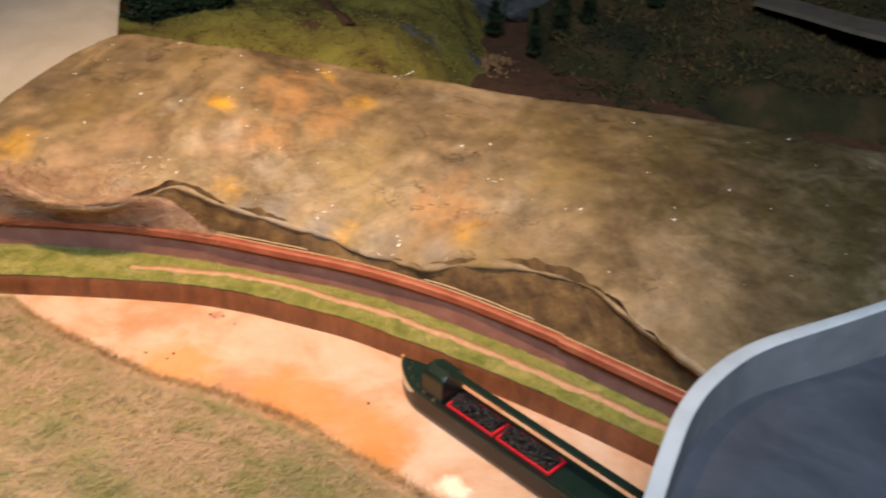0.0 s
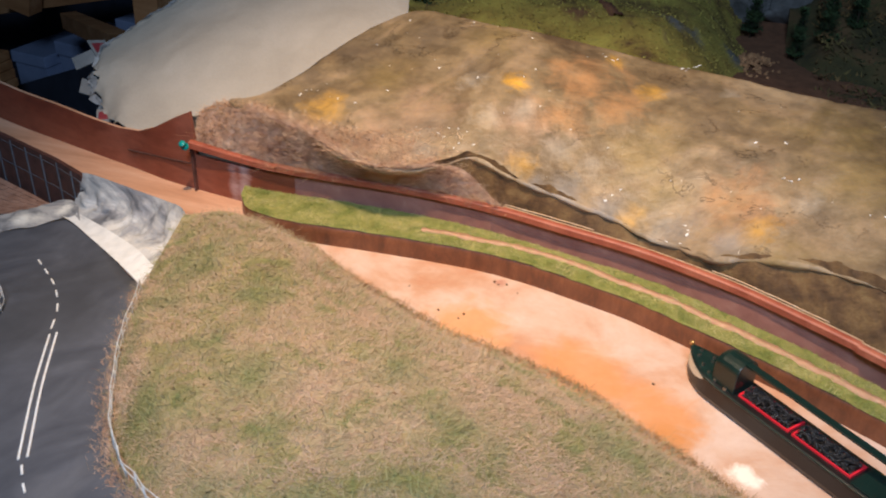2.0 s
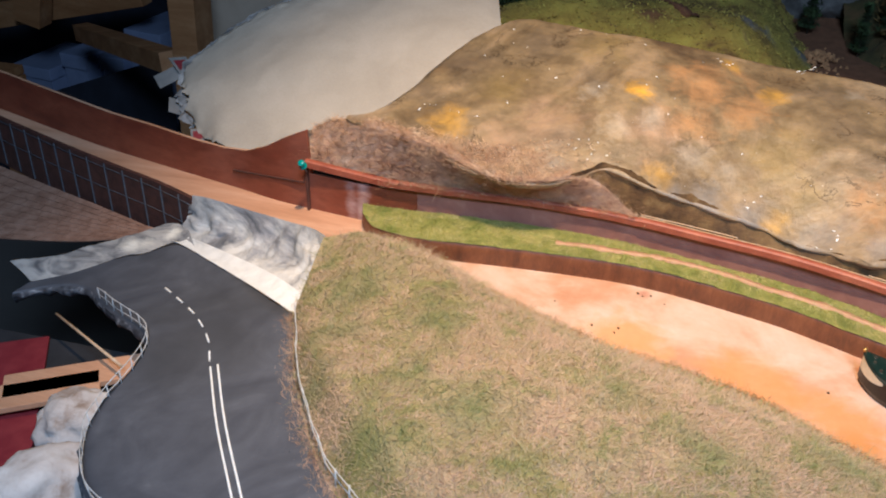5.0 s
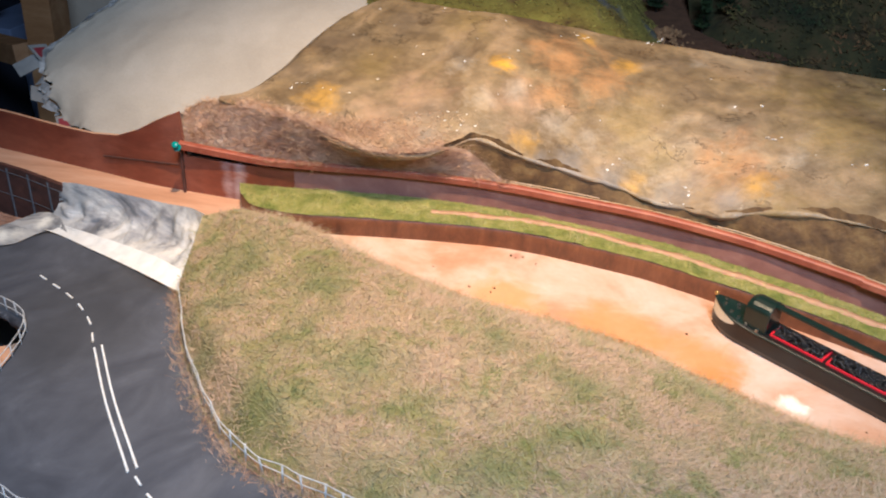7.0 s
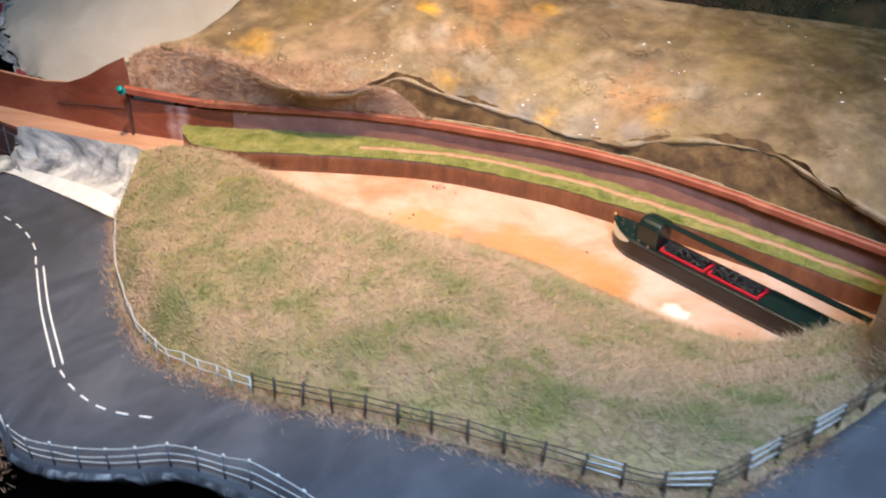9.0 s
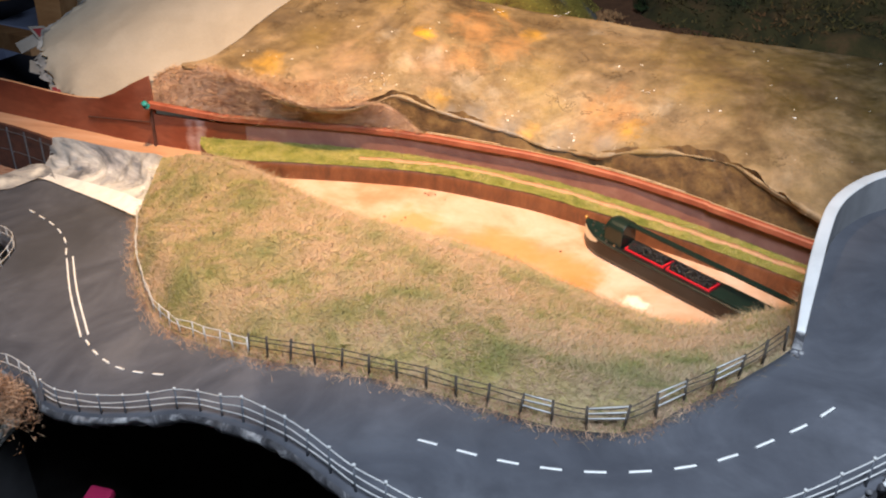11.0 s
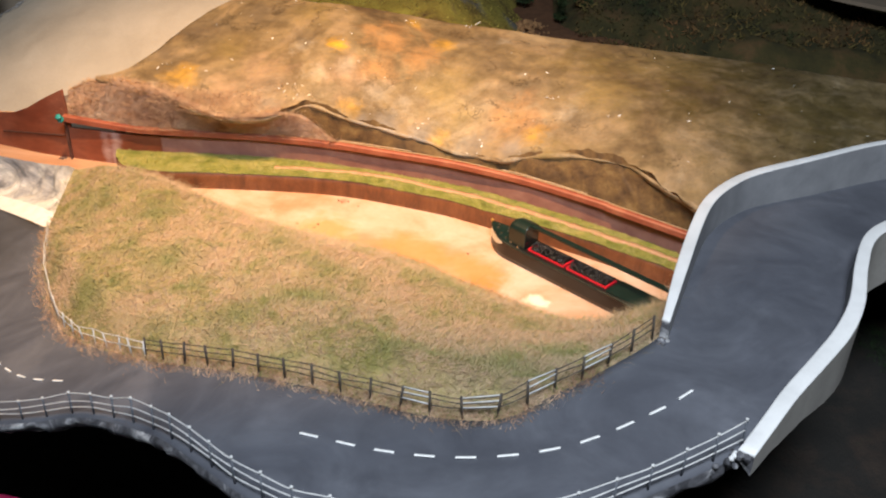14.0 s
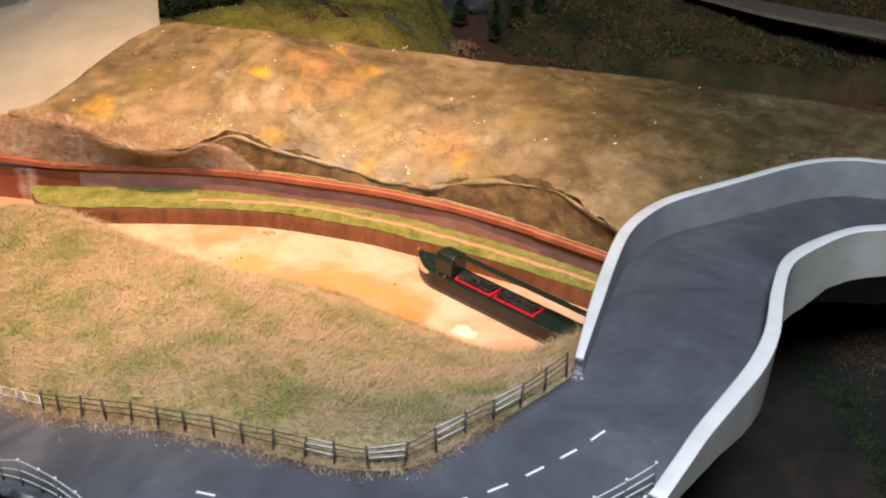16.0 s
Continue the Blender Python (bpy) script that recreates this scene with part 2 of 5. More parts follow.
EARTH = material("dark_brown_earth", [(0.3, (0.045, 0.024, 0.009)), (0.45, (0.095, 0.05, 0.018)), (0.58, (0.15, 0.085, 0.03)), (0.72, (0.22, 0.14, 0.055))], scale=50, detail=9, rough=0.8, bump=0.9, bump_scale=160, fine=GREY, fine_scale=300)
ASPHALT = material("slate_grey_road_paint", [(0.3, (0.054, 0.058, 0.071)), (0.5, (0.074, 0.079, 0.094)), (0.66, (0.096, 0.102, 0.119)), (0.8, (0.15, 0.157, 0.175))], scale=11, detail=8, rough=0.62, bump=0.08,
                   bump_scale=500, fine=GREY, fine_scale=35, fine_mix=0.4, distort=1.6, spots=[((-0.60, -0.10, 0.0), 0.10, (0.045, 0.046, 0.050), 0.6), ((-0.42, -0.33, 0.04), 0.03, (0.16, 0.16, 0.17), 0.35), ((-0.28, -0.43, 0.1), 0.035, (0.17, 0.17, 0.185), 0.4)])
ROADLINE = material("white_road_paint", [(0.3, (0.66, 0.66, 0.64)), (0.7, (0.82, 0.82, 0.80))], scale=200, rough=0.7, bump=0.1)
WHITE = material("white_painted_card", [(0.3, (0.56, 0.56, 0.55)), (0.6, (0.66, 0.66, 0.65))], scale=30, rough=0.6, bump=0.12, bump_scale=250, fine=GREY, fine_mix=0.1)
# parapet sides: colours darker than the white top stand in for shade
OUTERSHADE = material("beige_card_dulled_for_shade", [(0.3, (0.30, 0.285, 0.26)), (0.6, (0.38, 0.36, 0.33))], scale=20, detail=8, rough=0.8, bump=0.2, bump_scale=200, fine=GREY, fine_mix=0.25)
INNERSHADE = material("parapet_face_shaded_grey", [(0.3, (0.17, 0.175, 0.185)), (0.6, (0.25, 0.255, 0.265))], scale=22, rough=0.7, bump=0.12, bump_scale=250)
PLASTER = material("off_white_plaster", [(0.3, (0.36, 0.31, 0.245)), (0.55, (0.42, 0.365, 0.29)), (0.75, (0.48, 0.42, 0.34))], scale=9, detail=8, rough=0.85, bump=0.35, bump_scale=90, fine=GREY, fine_mix=0.2)
CLIFF = material("grey_white_plaster_cliff", [(0.36, (0.10, 0.105, 0.115)), (0.46, (0.24, 0.24, 0.25)), (0.55, (0.42, 0.415, 0.40)), (0.66, (0.66, 0.64, 0.60))], scale=13, detail=10, rough=0.7, bump=0.8, bump_scale=70,
                 stretch=(0.7, 0.7, 1.8), distort=1.3, patches=[((0.70, 0.67, 0.61), 0.9, [(-0.53, -0.03, 0.036), (-0.54, 0.01, 0.032), (-0.575, 0.0, 0.022), (-0.61, 0.03, 0.018), (-0.65, 0.055, 0.014)])])
APRON = material("smeared_grey_plaster", [(0.36, (0.12, 0.12, 0.125)), (0.48, (0.26, 0.255, 0.25)), (0.60, (0.42, 0.40, 0.37))], scale=30, detail=9, rough=0.8, bump=0.7, bump_scale=110, stretch=(0.6, 1.4, 1), distort=1.2, patches=[((0.70, 0.66, 0.57), 0.95, [(-0.785, 0.074, 0.013), (-0.770, 0.080, 0.013), (-0.75, 0.098, 0.010)])])
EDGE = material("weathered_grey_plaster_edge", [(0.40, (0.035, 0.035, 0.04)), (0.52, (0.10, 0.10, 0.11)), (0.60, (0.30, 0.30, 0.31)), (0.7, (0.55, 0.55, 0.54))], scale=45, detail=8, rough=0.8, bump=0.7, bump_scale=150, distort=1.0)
VERGE = material("white_plaster_verge", [(0.3, (0.62, 0.61, 0.57)), (0.6, (0.80, 0.78, 0.73))], scale=40, rough=0.8, bump=0.5, bump_scale=150)
FLOORWOOD = material("bare_tan_wood", [(0.3, (0.44, 0.22, 0.12)), (0.5, (0.54, 0.29, 0.17)), (0.7, (0.62, 0.37, 0.24))], scale=40, rough=0.6, bump=0.15, stretch=(0.15, 1, 1), fine=GREY, fine_mix=0.3)
TIMBER = material("orange_brown_timber", [(0.3, (0.26, 0.11, 0.04)), (0.5, (0.36, 0.17, 0.07)), (0.7, (0.46, 0.25, 0.12))], scale=25, rough=0.6, bump=0.2, stretch=(0.2, 1, 1), fine=GREY)
DARKBRICK = material("dark_brick_sheet", [(0.3, (0.05, 0.022, 0.016)), (0.6, (0.10, 0.04, 0.03))], scale=80, rough=0.6, bump=0.3)
BRICK = material("light_brown_brick_sheet", [(0.3, (0.22, 0.11, 0.07)), (0.5, (0.33, 0.18, 0.12)), (0.7, (0.42, 0.25, 0.18))], scale=60, rough=0.7, bump=0.3, fine=GREY)
DARKWIRE = material("dark_fence_wood", [(0.3, (0.035, 0.028, 0.022)), (0.7, (0.08, 0.062, 0.05))], scale=300, rough=0.7, bump=0)
PALEWIRE = material("pale_grey_fence_wire", [(0.3, (0.40, 0.40, 0.40)), (0.7, (0.62, 0.62, 0.60))], scale=300, rough=0.5, bump=0)
GREYPOST = material("blue_grey_fence_post", [(0.3, (0.05, 0.06, 0.075)), (0.7, (0.12, 0.13, 0.15))], scale=300, rough=0.6, bump=0)
GREENPAINT = material("dark_green_gloss_paint", [(0.3, (0.004, 0.014, 0.011)), (0.7, (0.008, 0.024, 0.019))], scale=60, rough=0.33, bump=0.15, coat=0.12)
BLACKPAINT = material("black_hull_paint", [(0.3, (0.006, 0.006, 0.006)), (0.7, (0.014, 0.013, 0.012))], scale=60, rough=0.35, bump=0.1)
REDPAINT = material("bright_red_paint", [(0.3, (0.55, 0.012, 0.025)), (0.7, (0.68, 0.025, 0.04))], scale=60, rough=0.4, bump=0.1)
CREAM = material("cream_paint", [(0.3, (0.62, 0.57, 0.42)), (0.7, (0.74, 0.69, 0.54))], scale=60, rough=0.4, bump=0)
COAL = material("glossy_black_coal", [(0.3, (0.008, 0.008, 0.009)), (0.7, (0.03, 0.028, 0.028))], scale=300, rough=0.35, bump=0.6, bump_scale=800)
BRASS = material("brass", [(0.3, (0.55, 0.30, 0.09)), (0.7, (0.70, 0.42, 0.14))], scale=80, rough=0.35, metal=0.8, bump=0)
TEAL = material("teal_plastic", [(0.3, (0.0, 0.19, 0.17)), (0.7, (0.005, 0.27, 0.24))], scale=40, rough=0.3, bump=0)
STEEL = material("bare_steel", [(0.3, (0.45, 0.45, 0.46)), (0.7, (0.6, 0.6, 0.6))], scale=40, rough=0.3, metal=1.0, bump=0)
MOSS = material("yellow_green_hill_scatter", [(0.32, (0.12, 0.065, 0.02)), (0.45, (0.26, 0.19, 0.035)), (0.6, (0.34, 0.28, 0.05)), (0.72, (0.20, 0.125, 0.045))], scale=16, detail=9, rough=0.95, bump=0.9, bump_scale=260, fine=GREY,
                fine_scale=200, patches=[((0.15, 0.145, 0.14), 0.9, [(-0.115, 0.755, 0.022), (-0.09, 0.77, 0.018), (-0.02, 0.84, 0.02)]), ((0.20, 0.09, 0.04), 0.8, [(-0.26, 0.72, 0.02), (-0.17, 0.80, 0.014)])])
SCRUB = material("dark_olive_scrub", [(0.32, (0.025, 0.025, 0.008)), (0.5, (0.065, 0.05, 0.015)), (0.62, (0.12, 0.065, 0.025)), (0.75, (0.05, 0.065, 0.02))], scale=12, detail=9, rough=0.95, bump=0.9, bump_scale=200, fine=GREY, fine_scale=160)
GREYROCK = material("grey_far_rock", [(0.3, (0.05, 0.048, 0.045)), (0.6, (0.14, 0.135, 0.13)), (0.75, (0.22, 0.21, 0.20))], scale=30, detail=9, rough=0.85, bump=0.9, bump_scale=120)
TRACKDIRT = material("red_brown_dirt", [(0.3, (0.12, 0.05, 0.022)), (0.6, (0.20, 0.085, 0.04))], scale=60, rough=0.9, bump=0.5)
# brown ground taken almost to black: the bridge's shade is in the colour
SHADEGROUND = material("ground_darkened_for_shade", [(0.32, (0.003, 0.003, 0.002)), (0.5, (0.009, 0.007, 0.005)), (0.62, (0.024, 0.014, 0.009)), (0.75, (0.016, 0.016, 0.008))], scale=14, detail=9, rough=0.9, bump=0.9, bump_scale=200)
FOLIAGE = material("dark_green_foliage", [(0.3, (0.012, 0.028, 0.008)), (0.6, (0.035, 0.06, 0.016)), (0.75, (0.06, 0.08, 0.02))], scale=50, rough=0.9, bump=0, isle=0.4)
BARK = material("dark_bark", [(0.3, (0.03, 0.02, 0.012)), (0.7, (0.07, 0.045, 0.028))], scale=80, rough=0.9, bump=0.5)
RUBBLE = material("orange_brown_rubble", [(0.3, (0.24, 0.11, 0.045)), (0.7, (0.42, 0.22, 0.10))], scale=90, rough=0.9, bump=0.5, isle=0.3)
# near-black colour stands in for the unlit void below the layout
SHADEBLACK = material("board_blackened_for_shade", [(0.3, (0.012, 0.012, 0.014)), (0.7, (0.03, 0.03, 0.034))], scale=20, rough=0.8, bump=0.1)
BLUEBOX = material("dull_blue_plastic_crate", [(0.3, (0.22, 0.28, 0.44)), (0.7, (0.32, 0.38, 0.56))], scale=12, rough=0.5, bump=0.05)
NAVY = material("dark_navy_cloth", [(0.3, (0.008, 0.010, 0.018)), (0.7, (0.02, 0.024, 0.04))], scale=12, rough=0.8, bump=0.1)
ROOMPAINT = material("dark_room_paint", [(0.3, (0.10, 0.095, 0.09)), (0.7, (0.14, 0.135, 0.13))], scale=2, rough=0.9, bump=0.05)
CARDGREY = material("grey_card", [(0.3, (0.17, 0.155, 0.14)), (0.7, (0.27, 0.25, 0.225))], scale=30, rough=0.8, bump=0.2)
BEIGEBOARD = material("grey_beige_board", [(0.3, (0.48, 0.37, 0.27)), (0.7, (0.58, 0.46, 0.35))], scale=12, rough=0.8, bump=0.1)
CARDPRINT = material("torn_printed_paper", [(0.36, (0.07, 0.068, 0.066)), (0.46, (0.20, 0.19, 0.18)), (0.56, (0.34, 0.32, 0.30)), (0.68, (0.50, 0.47, 0.43))], scale=48, rough=0.8, bump=0.3, distort=0.8)
PRINTRED = material("red_printed_card", [(0.3, (0.17, 0.012, 0.02)), (0.7, (0.24, 0.03, 0.035))], scale=60, rough=0.6, bump=0)
MAGENTA = material("magenta_plastic", [(0.3, (0.26, 0.01, 0.05)), (0.7, (0.34, 0.02, 0.07))], scale=30, rough=0.3, bump=0)
FABRIC = material("pale_pinkish_plaster", [(0.34, (0.28, 0.20, 0.15)), (0.46, (0.46, 0.40, 0.36)), (0.66, (0.60, 0.55, 0.51))], scale=26, detail=8, rough=0.9, bump=0.7, bump_scale=120)

S0 = lambda k: min(1.0, max(0.0, k * 3))  # noqa: E731

# ---- shapes ----


def part(name, bm, mat, parent=None, label=""):
    """Links a bmesh as one mesh object, under a thing or a part where one is given."""
    me = bpy.data.meshes.new(name)
    bm.to_mesh(me)
    bm.free()
    return part_mesh(name, me, mat, parent, label)


def part_mesh(name, me, mat, parent=None, label=""):
    me.materials.clear()
    me.materials.append(mat)
    ob = new(name, me)
    if parent is not None:
        ob.parent = parent
    if label:
        ob["label"] = label
    return ob


def thing(name, label, category, group="", kind="", at=(0, 0, 0)):
    ob = new(name)
    ob.empty_display_size = 0.01
    ob.location = at
    return tagged(ob, label, category, group, kind)


def spline(pts, n):
    """n points evenly spaced along a smooth curve through pts."""
    p = np.array(pts, float)
    p = np.vstack([2 * p[0] - p[1], p, 2 * p[-1] - p[-2]])
    out = []
    for i in range(1, len(p) - 2):
        for s in np.linspace(0, 1, 24, endpoint=False):
            a, b, c, d = p[i - 1:i + 3]
            out.append(0.5 * (2 * b + (c - a) * s + (2 * a - 5 * b + 4 * c - d) * s**2 + (3 * b - a - 3 * c + d) * s**3))
    out.append(p[-2])
    out = np.array(out)
    run = np.r_[0, np.cumsum(np.linalg.norm(np.diff(out, axis=0), axis=1))]
    at = np.linspace(0, run[-1], n)
    return np.stack([np.interp(at, run, out[:, k]) for k in range(p.shape[1])], -1)


def sheet(rows, closed=False, smooth=True):
    """A bmesh of quads between rows of points of equal length."""
    bm = bmesh.new()
    grid = [[bm.verts.new(tuple(map(float, p))) for p in row] for row in rows]
    if closed:
        grid.append(grid[0])
    for a, b in zip(grid, grid[1:]):
        for i in range(len(a) - 1):
            f = bm.faces.new((a[i], a[i + 1], b[i + 1], b[i]))
            f.smooth = smooth
    bmesh.ops.recalc_face_normals(bm, faces=bm.faces)
    return bm


def solid(ring_rows, smooth=False):
    """A closed body swept through rings of points; the first and last rings are capped."""
    bm = bmesh.new()
    rings = [[bm.verts.new(tuple(map(float, p))) for p in ring] for ring in ring_rows]
    n = len(rings[0])
    for a, b in zip(rings, rings[1:]):
        for i in range(n):
            f = bm.faces.new((a[i], a[(i + 1) % n], b[(i + 1) % n], b[i]))
            f.smooth = smooth
    bm.faces.new(rings[0])
    bm.faces.new(rings[-1])
    bmesh.ops.recalc_face_normals(bm, faces=bm.faces)
    return bm


def box(x0, x1, y0, y1, z0, z1, bevel=0.0, m=None):
    bm = bmesh.new()
    bmesh.ops.create_cube(bm, size=1, matrix=Matrix.Translation(((x0 + x1) / 2, (y0 + y1) / 2, (z0 + z1) / 2)) @ Matrix.Diagonal((x1 - x0, y1 - y0, z1 - z0, 1)))
    if bevel:
        bmesh.ops.bevel(bm, geom=bm.edges[:], offset=bevel, segments=2, affect="EDGES", profile=0.7)
    if m is not None:
        bm.transform(m)
    return bm


def tube(pts, radius, sides=6):
    """A round bar along points."""
    p = [Vector(map(float, q)) for q in pts]
    rings = []
    for i, q in enumerate(p):
        along = (p[min(i + 1, len(p) - 1)] - p[max(i - 1, 0)]).normalized()
        side = along.cross(Vector((0, 0, 1)))
        if side.length < 1e-3:
            side = Vector((1, 0, 0))
        side.normalize()
        over = side.cross(along)
        rings.append([q + radius * (math.cos(a) * side + math.sin(a) * over) for a in np.linspace(0, 2 * math.pi, sides, endpoint=False)])
    return solid(rings, smooth=True)


def wobble(x, y, z, scale, amount):
    return amount * noise.fractal(Vector((x * scale, y * scale, z * scale)), 0.9, 2.1, 5)


def plate(points, soft=1e-3):
    """A smooth height over the plan through given heights (a thin plate)."""
    p = np.array(points, float)
    n = len(p)

    def kernel(d):
        return np.where(d > 0, d**2 * np.log(d + 1e-12), 0)

    a = np.zeros((n + 3, n + 3))
    a[:n, :n] = kernel(np.hypot(p[:, None, 0] - p[None, :, 0], p[:, None, 1] - p[None, :, 1])) + soft * np.eye(n)
    a[:n, n:] = np.c_[np.ones(n), p[:, :2]]
    a[n:, :n] = a[:n, n:].T
    c = np.linalg.solve(a, np.r_[p[:, 2], 0, 0, 0])
    return lambda x, y: float(c[:n] @ kernel(np.hypot(p[:, 0] - x, p[:, 1] - y)) + c[n] + c[n + 1] * x + c[n + 2] * y)


def blades(name, places, length, width, lean, mat, parent=None, label="", seed=1, comb=(0, 0)):
    """Many thin grass fibres standing at places (x, y, z), as one mesh."""
    rng = np.random.default_rng(seed)
    p = np.asarray(places, float)
    n = len(p)
    turn = rng.uniform(0, 2 * math.pi, n)
    long = length * rng.uniform(0.5, 1.25, n)
    tilt = lean * rng.normal(0, 1, (n, 2)) + np.array(comb)
    tip = p + np.c_[tilt * long[:, None], long * rng.uniform(0.5, 1.0, n)]
    side = np.c_[np.cos(turn), np.sin(turn), 0 * turn] * width / 2
    v = np.stack([p - side, p + side, tip], 1).reshape(-1, 3)
    me = bpy.data.meshes.new(name)
    me.from_pydata(v.tolist(), [], np.arange(3 * n).reshape(-1, 3).tolist())
    return part_mesh(name, me, mat, parent, label)


def scatter(rows, count, seed):
    """Random places on the sheet between rows of points."""
    g = np.array(rows, float)
    rng = np.random.default_rng(seed)
    a, b = g.shape[0] - 1, g.shape[1] - 1
    d1, d2 = g[1:, :-1] - g[:-1, :-1], g[:-1, 1:] - g[:-1, :-1]
    area = np.linalg.norm(np.cross(d1, d2), axis=-1).ravel() + 1e-12
    cell = rng.choice(a * b, count, p=area / area.sum())
    i, j = cell // b, cell % b
    u, w = rng.uniform(0, 1, count)[:, None], rng.uniform(0, 1, count)[:, None]
    return (1 - u) * (1 - w) * g[i, j] + u * (1 - w) * g[i + 1, j] + (1 - u) * w * g[i, j + 1] + u * w * g[i + 1, j + 1]


def offset(line, d):
    """A line of the plan moved sideways by d (to the left of its way)."""
    p = np.array(line, float)
    t = np.gradient(p[:, :2], axis=0)
    t /= np.linalg.norm(t, axis=1)[:, None] + 1e-12
    q = p.copy()
    q[:, 0] -= t[:, 1] * d
    q[:, 1] += t[:, 0] * d
    return q


# ---- the room round the layout ----
for name, (x0, x1, y0, y1, z0, z1) in {"floor": (-3, 3, -3, 3, -0.95, -0.9), "ceiling": (-3, 3, -3, 3, 2.2, 2.25), "wall_north": (-3, 3, 3, 3.05, -0.9, 2.2), "wall_south": (-3, 3, -3.05, -3, -0.9, 2.2),
                                       "wall_east": (3, 3.05, -3, 3, -0.9, 2.2), "wall_west": (-3.05, -3, -3, 3, -0.9, 2.2)}.items():
    tagged(part(name, box(x0, x1, y0, y1, z0, z1), ROOMPAINT), "plain dark painted surface enclosing the layout room", name.split("_")[0], kind="structure")

# ---- heights of the road ----
road_height = plate([(-0.85, 0.05, -0.045), (-0.76, 0.06, -0.032), (-0.66, -0.17, -0.010), (-0.568, -0.142, 0.007), (-0.467, -0.30, 0.031), (-0.359, -0.378, 0.063), (-0.123, -0.492, 0.134), (-0.008, -0.506, 0.142),
                     (0.058, -0.491, 0.152), (0.119, -0.445, 0.158), (0.110, -0.385, 0.158), (0.205, -0.174, 0.158), (0.30, -0.25, 0.159), (0.45, -0.12, 0.159), (-0.019, -0.467, 0.137), (-0.525, -0.07, 0.020),
                     (-0.379, -0.305, 0.054), (-0.278, -0.37, 0.098), (-0.143, -0.427, 0.127), (0.03, -0.44, 0.146), (-0.26, -0.473, 0.110), (-0.212, -0.501, 0.128), (-0.124, -0.56, 0.140), (-0.053, -0.569, 0.144)], 1e-4)


def on_road(line, lift=0.0):
    return np.array([(x, y, road_height(x, y) + lift) for x, y in np.array(line)[:, :2]])


# inner and outer edges of the road, from under the aqueduct to the far side of the bridge
INNER = [(-0.865, -0.006), (-0.830, 0.012), (-0.808, 0.032), (-0.785, 0.056), (-0.765, 0.062), (-0.752, 0.078), (-0.738, 0.088), (-0.716, 0.080), (-0.647, 0.031), (-0.567, -0.037), (-0.527, -0.072), (-0.491, -0.151), (-0.448, -0.226), (-0.407, -0.284), (-0.371, -0.316), (-0.326, -0.350), (-0.273, -0.389), (-0.212, -0.413),
         (-0.141, -0.436), (-0.08, -0.456), (-0.04, -0.466), (-0.001, -0.466), (0.031, -0.445), (0.064, -0.422), (0.106, -0.384), (0.115, -0.352), (0.137, -0.284), (0.160, -0.218), (0.202, -0.162), (0.267, -0.126),
         (0.332, -0.087), (0.38, -0.066), (0.43, -0.066), (0.62, -0.111)]
OUTER = [(-0.870, -0.030), (-0.830, -0.012), (-0.788, -0.014), (-0.757, -0.039), (-0.724, -0.062), (-0.695, -0.079), (-0.669, -0.097), (-0.655, -0.117), (-0.649, -0.150), (-0.648, -0.195), (-0.639, -0.235), (-0.622, -0.269), (-0.595, -0.302), (-0.562, -0.324), (-0.519, -0.347), (-0.486, -0.366), (-0.455, -0.398), (-0.425, -0.414), (-0.392, -0.425),
         (-0.353, -0.434), (-0.307, -0.445), (-0.241, -0.484), (-0.197, -0.519), (-0.151, -0.553), (-0.102, -0.574), (-0.03, -0.585), (0.02, -0.575), (0.056, -0.557), (0.089, -0.538), (0.120, -0.519), (0.143, -0.504), (0.164, -0.480), (0.207, -0.4205), (0.249, -0.3525),
         (0.267, -0.3015), (0.285, -0.2615), (0.3095, -0.237), (0.349, -0.212), (0.382, -0.204), (0.45, -0.200), (0.62, -0.214)]
inner_line, outer_line = spline(INNER, 220), spline(OUTER, 220)
road_rows = []
for k in np.linspace(0, 1, 15):
    row = on_road(inner_line * (1 - k) + outer_line * k)
    row[:, 2] += [wobble(x, y, 0, 14, 0.0007) for x, y, _ in row]
    road_rows.append(row)
under = [road_rows[-1] - (0, 0, 0.010), road_rows[0] - (0, 0, 0.010)]
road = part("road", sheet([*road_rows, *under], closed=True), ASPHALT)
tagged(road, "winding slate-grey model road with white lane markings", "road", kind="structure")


def stripe(a, b, width, name="dash"):
    """A painted stripe on the road between two places."""
    line = spline([a, ((a[0] + b[0]) / 2, (a[1] + b[1]) / 2), b], 7)
    left, right = on_road(offset(line, width / 2), 0.0012), on_road(offset(line, -width / 2), 0.0012)
    part(name, sheet([left, right, right - (0, 0, 0.001), left - (0, 0, 0.001)], closed=True), ROADLINE, road)


# dashes in front, at the left bend and under the aqueduct
for line, count in (([(-0.134, -0.491), (-0.076, -0.504), (-0.014, -0.507), (0.044, -0.497), (0.095, -0.467), (0.121, -0.445)], 11), ([(-0.465, -0.307), (-0.443, -0.330), (-0.407, -0.357), (-0.359, -0.377)], 6),
                    ([(-0.693, -0.014), (-0.634, -0.062), (-0.597, -0.103), (-0.578, -0.136)], 6)):
    p = spline(line, count * 10 - 4)
    for k in range(count):
        stripe(p[k * 10], p[k * 10 + 5], 0.0017)
for shift in (-0.0032, 0.0032):
    p = offset(spline([(-0.570, -0.143), (-0.525, -0.218), (-0.470, -0.300)], 9), shift)
    left, right = on_road(offset(p, 0.0009), 0.0012), on_road(offset(p, -0.0009), 0.0012)
    part("centre_line", sheet([left, right, right - (0, 0, 0.001), left - (0, 0, 0.001)], closed=True), ROADLINE, road)

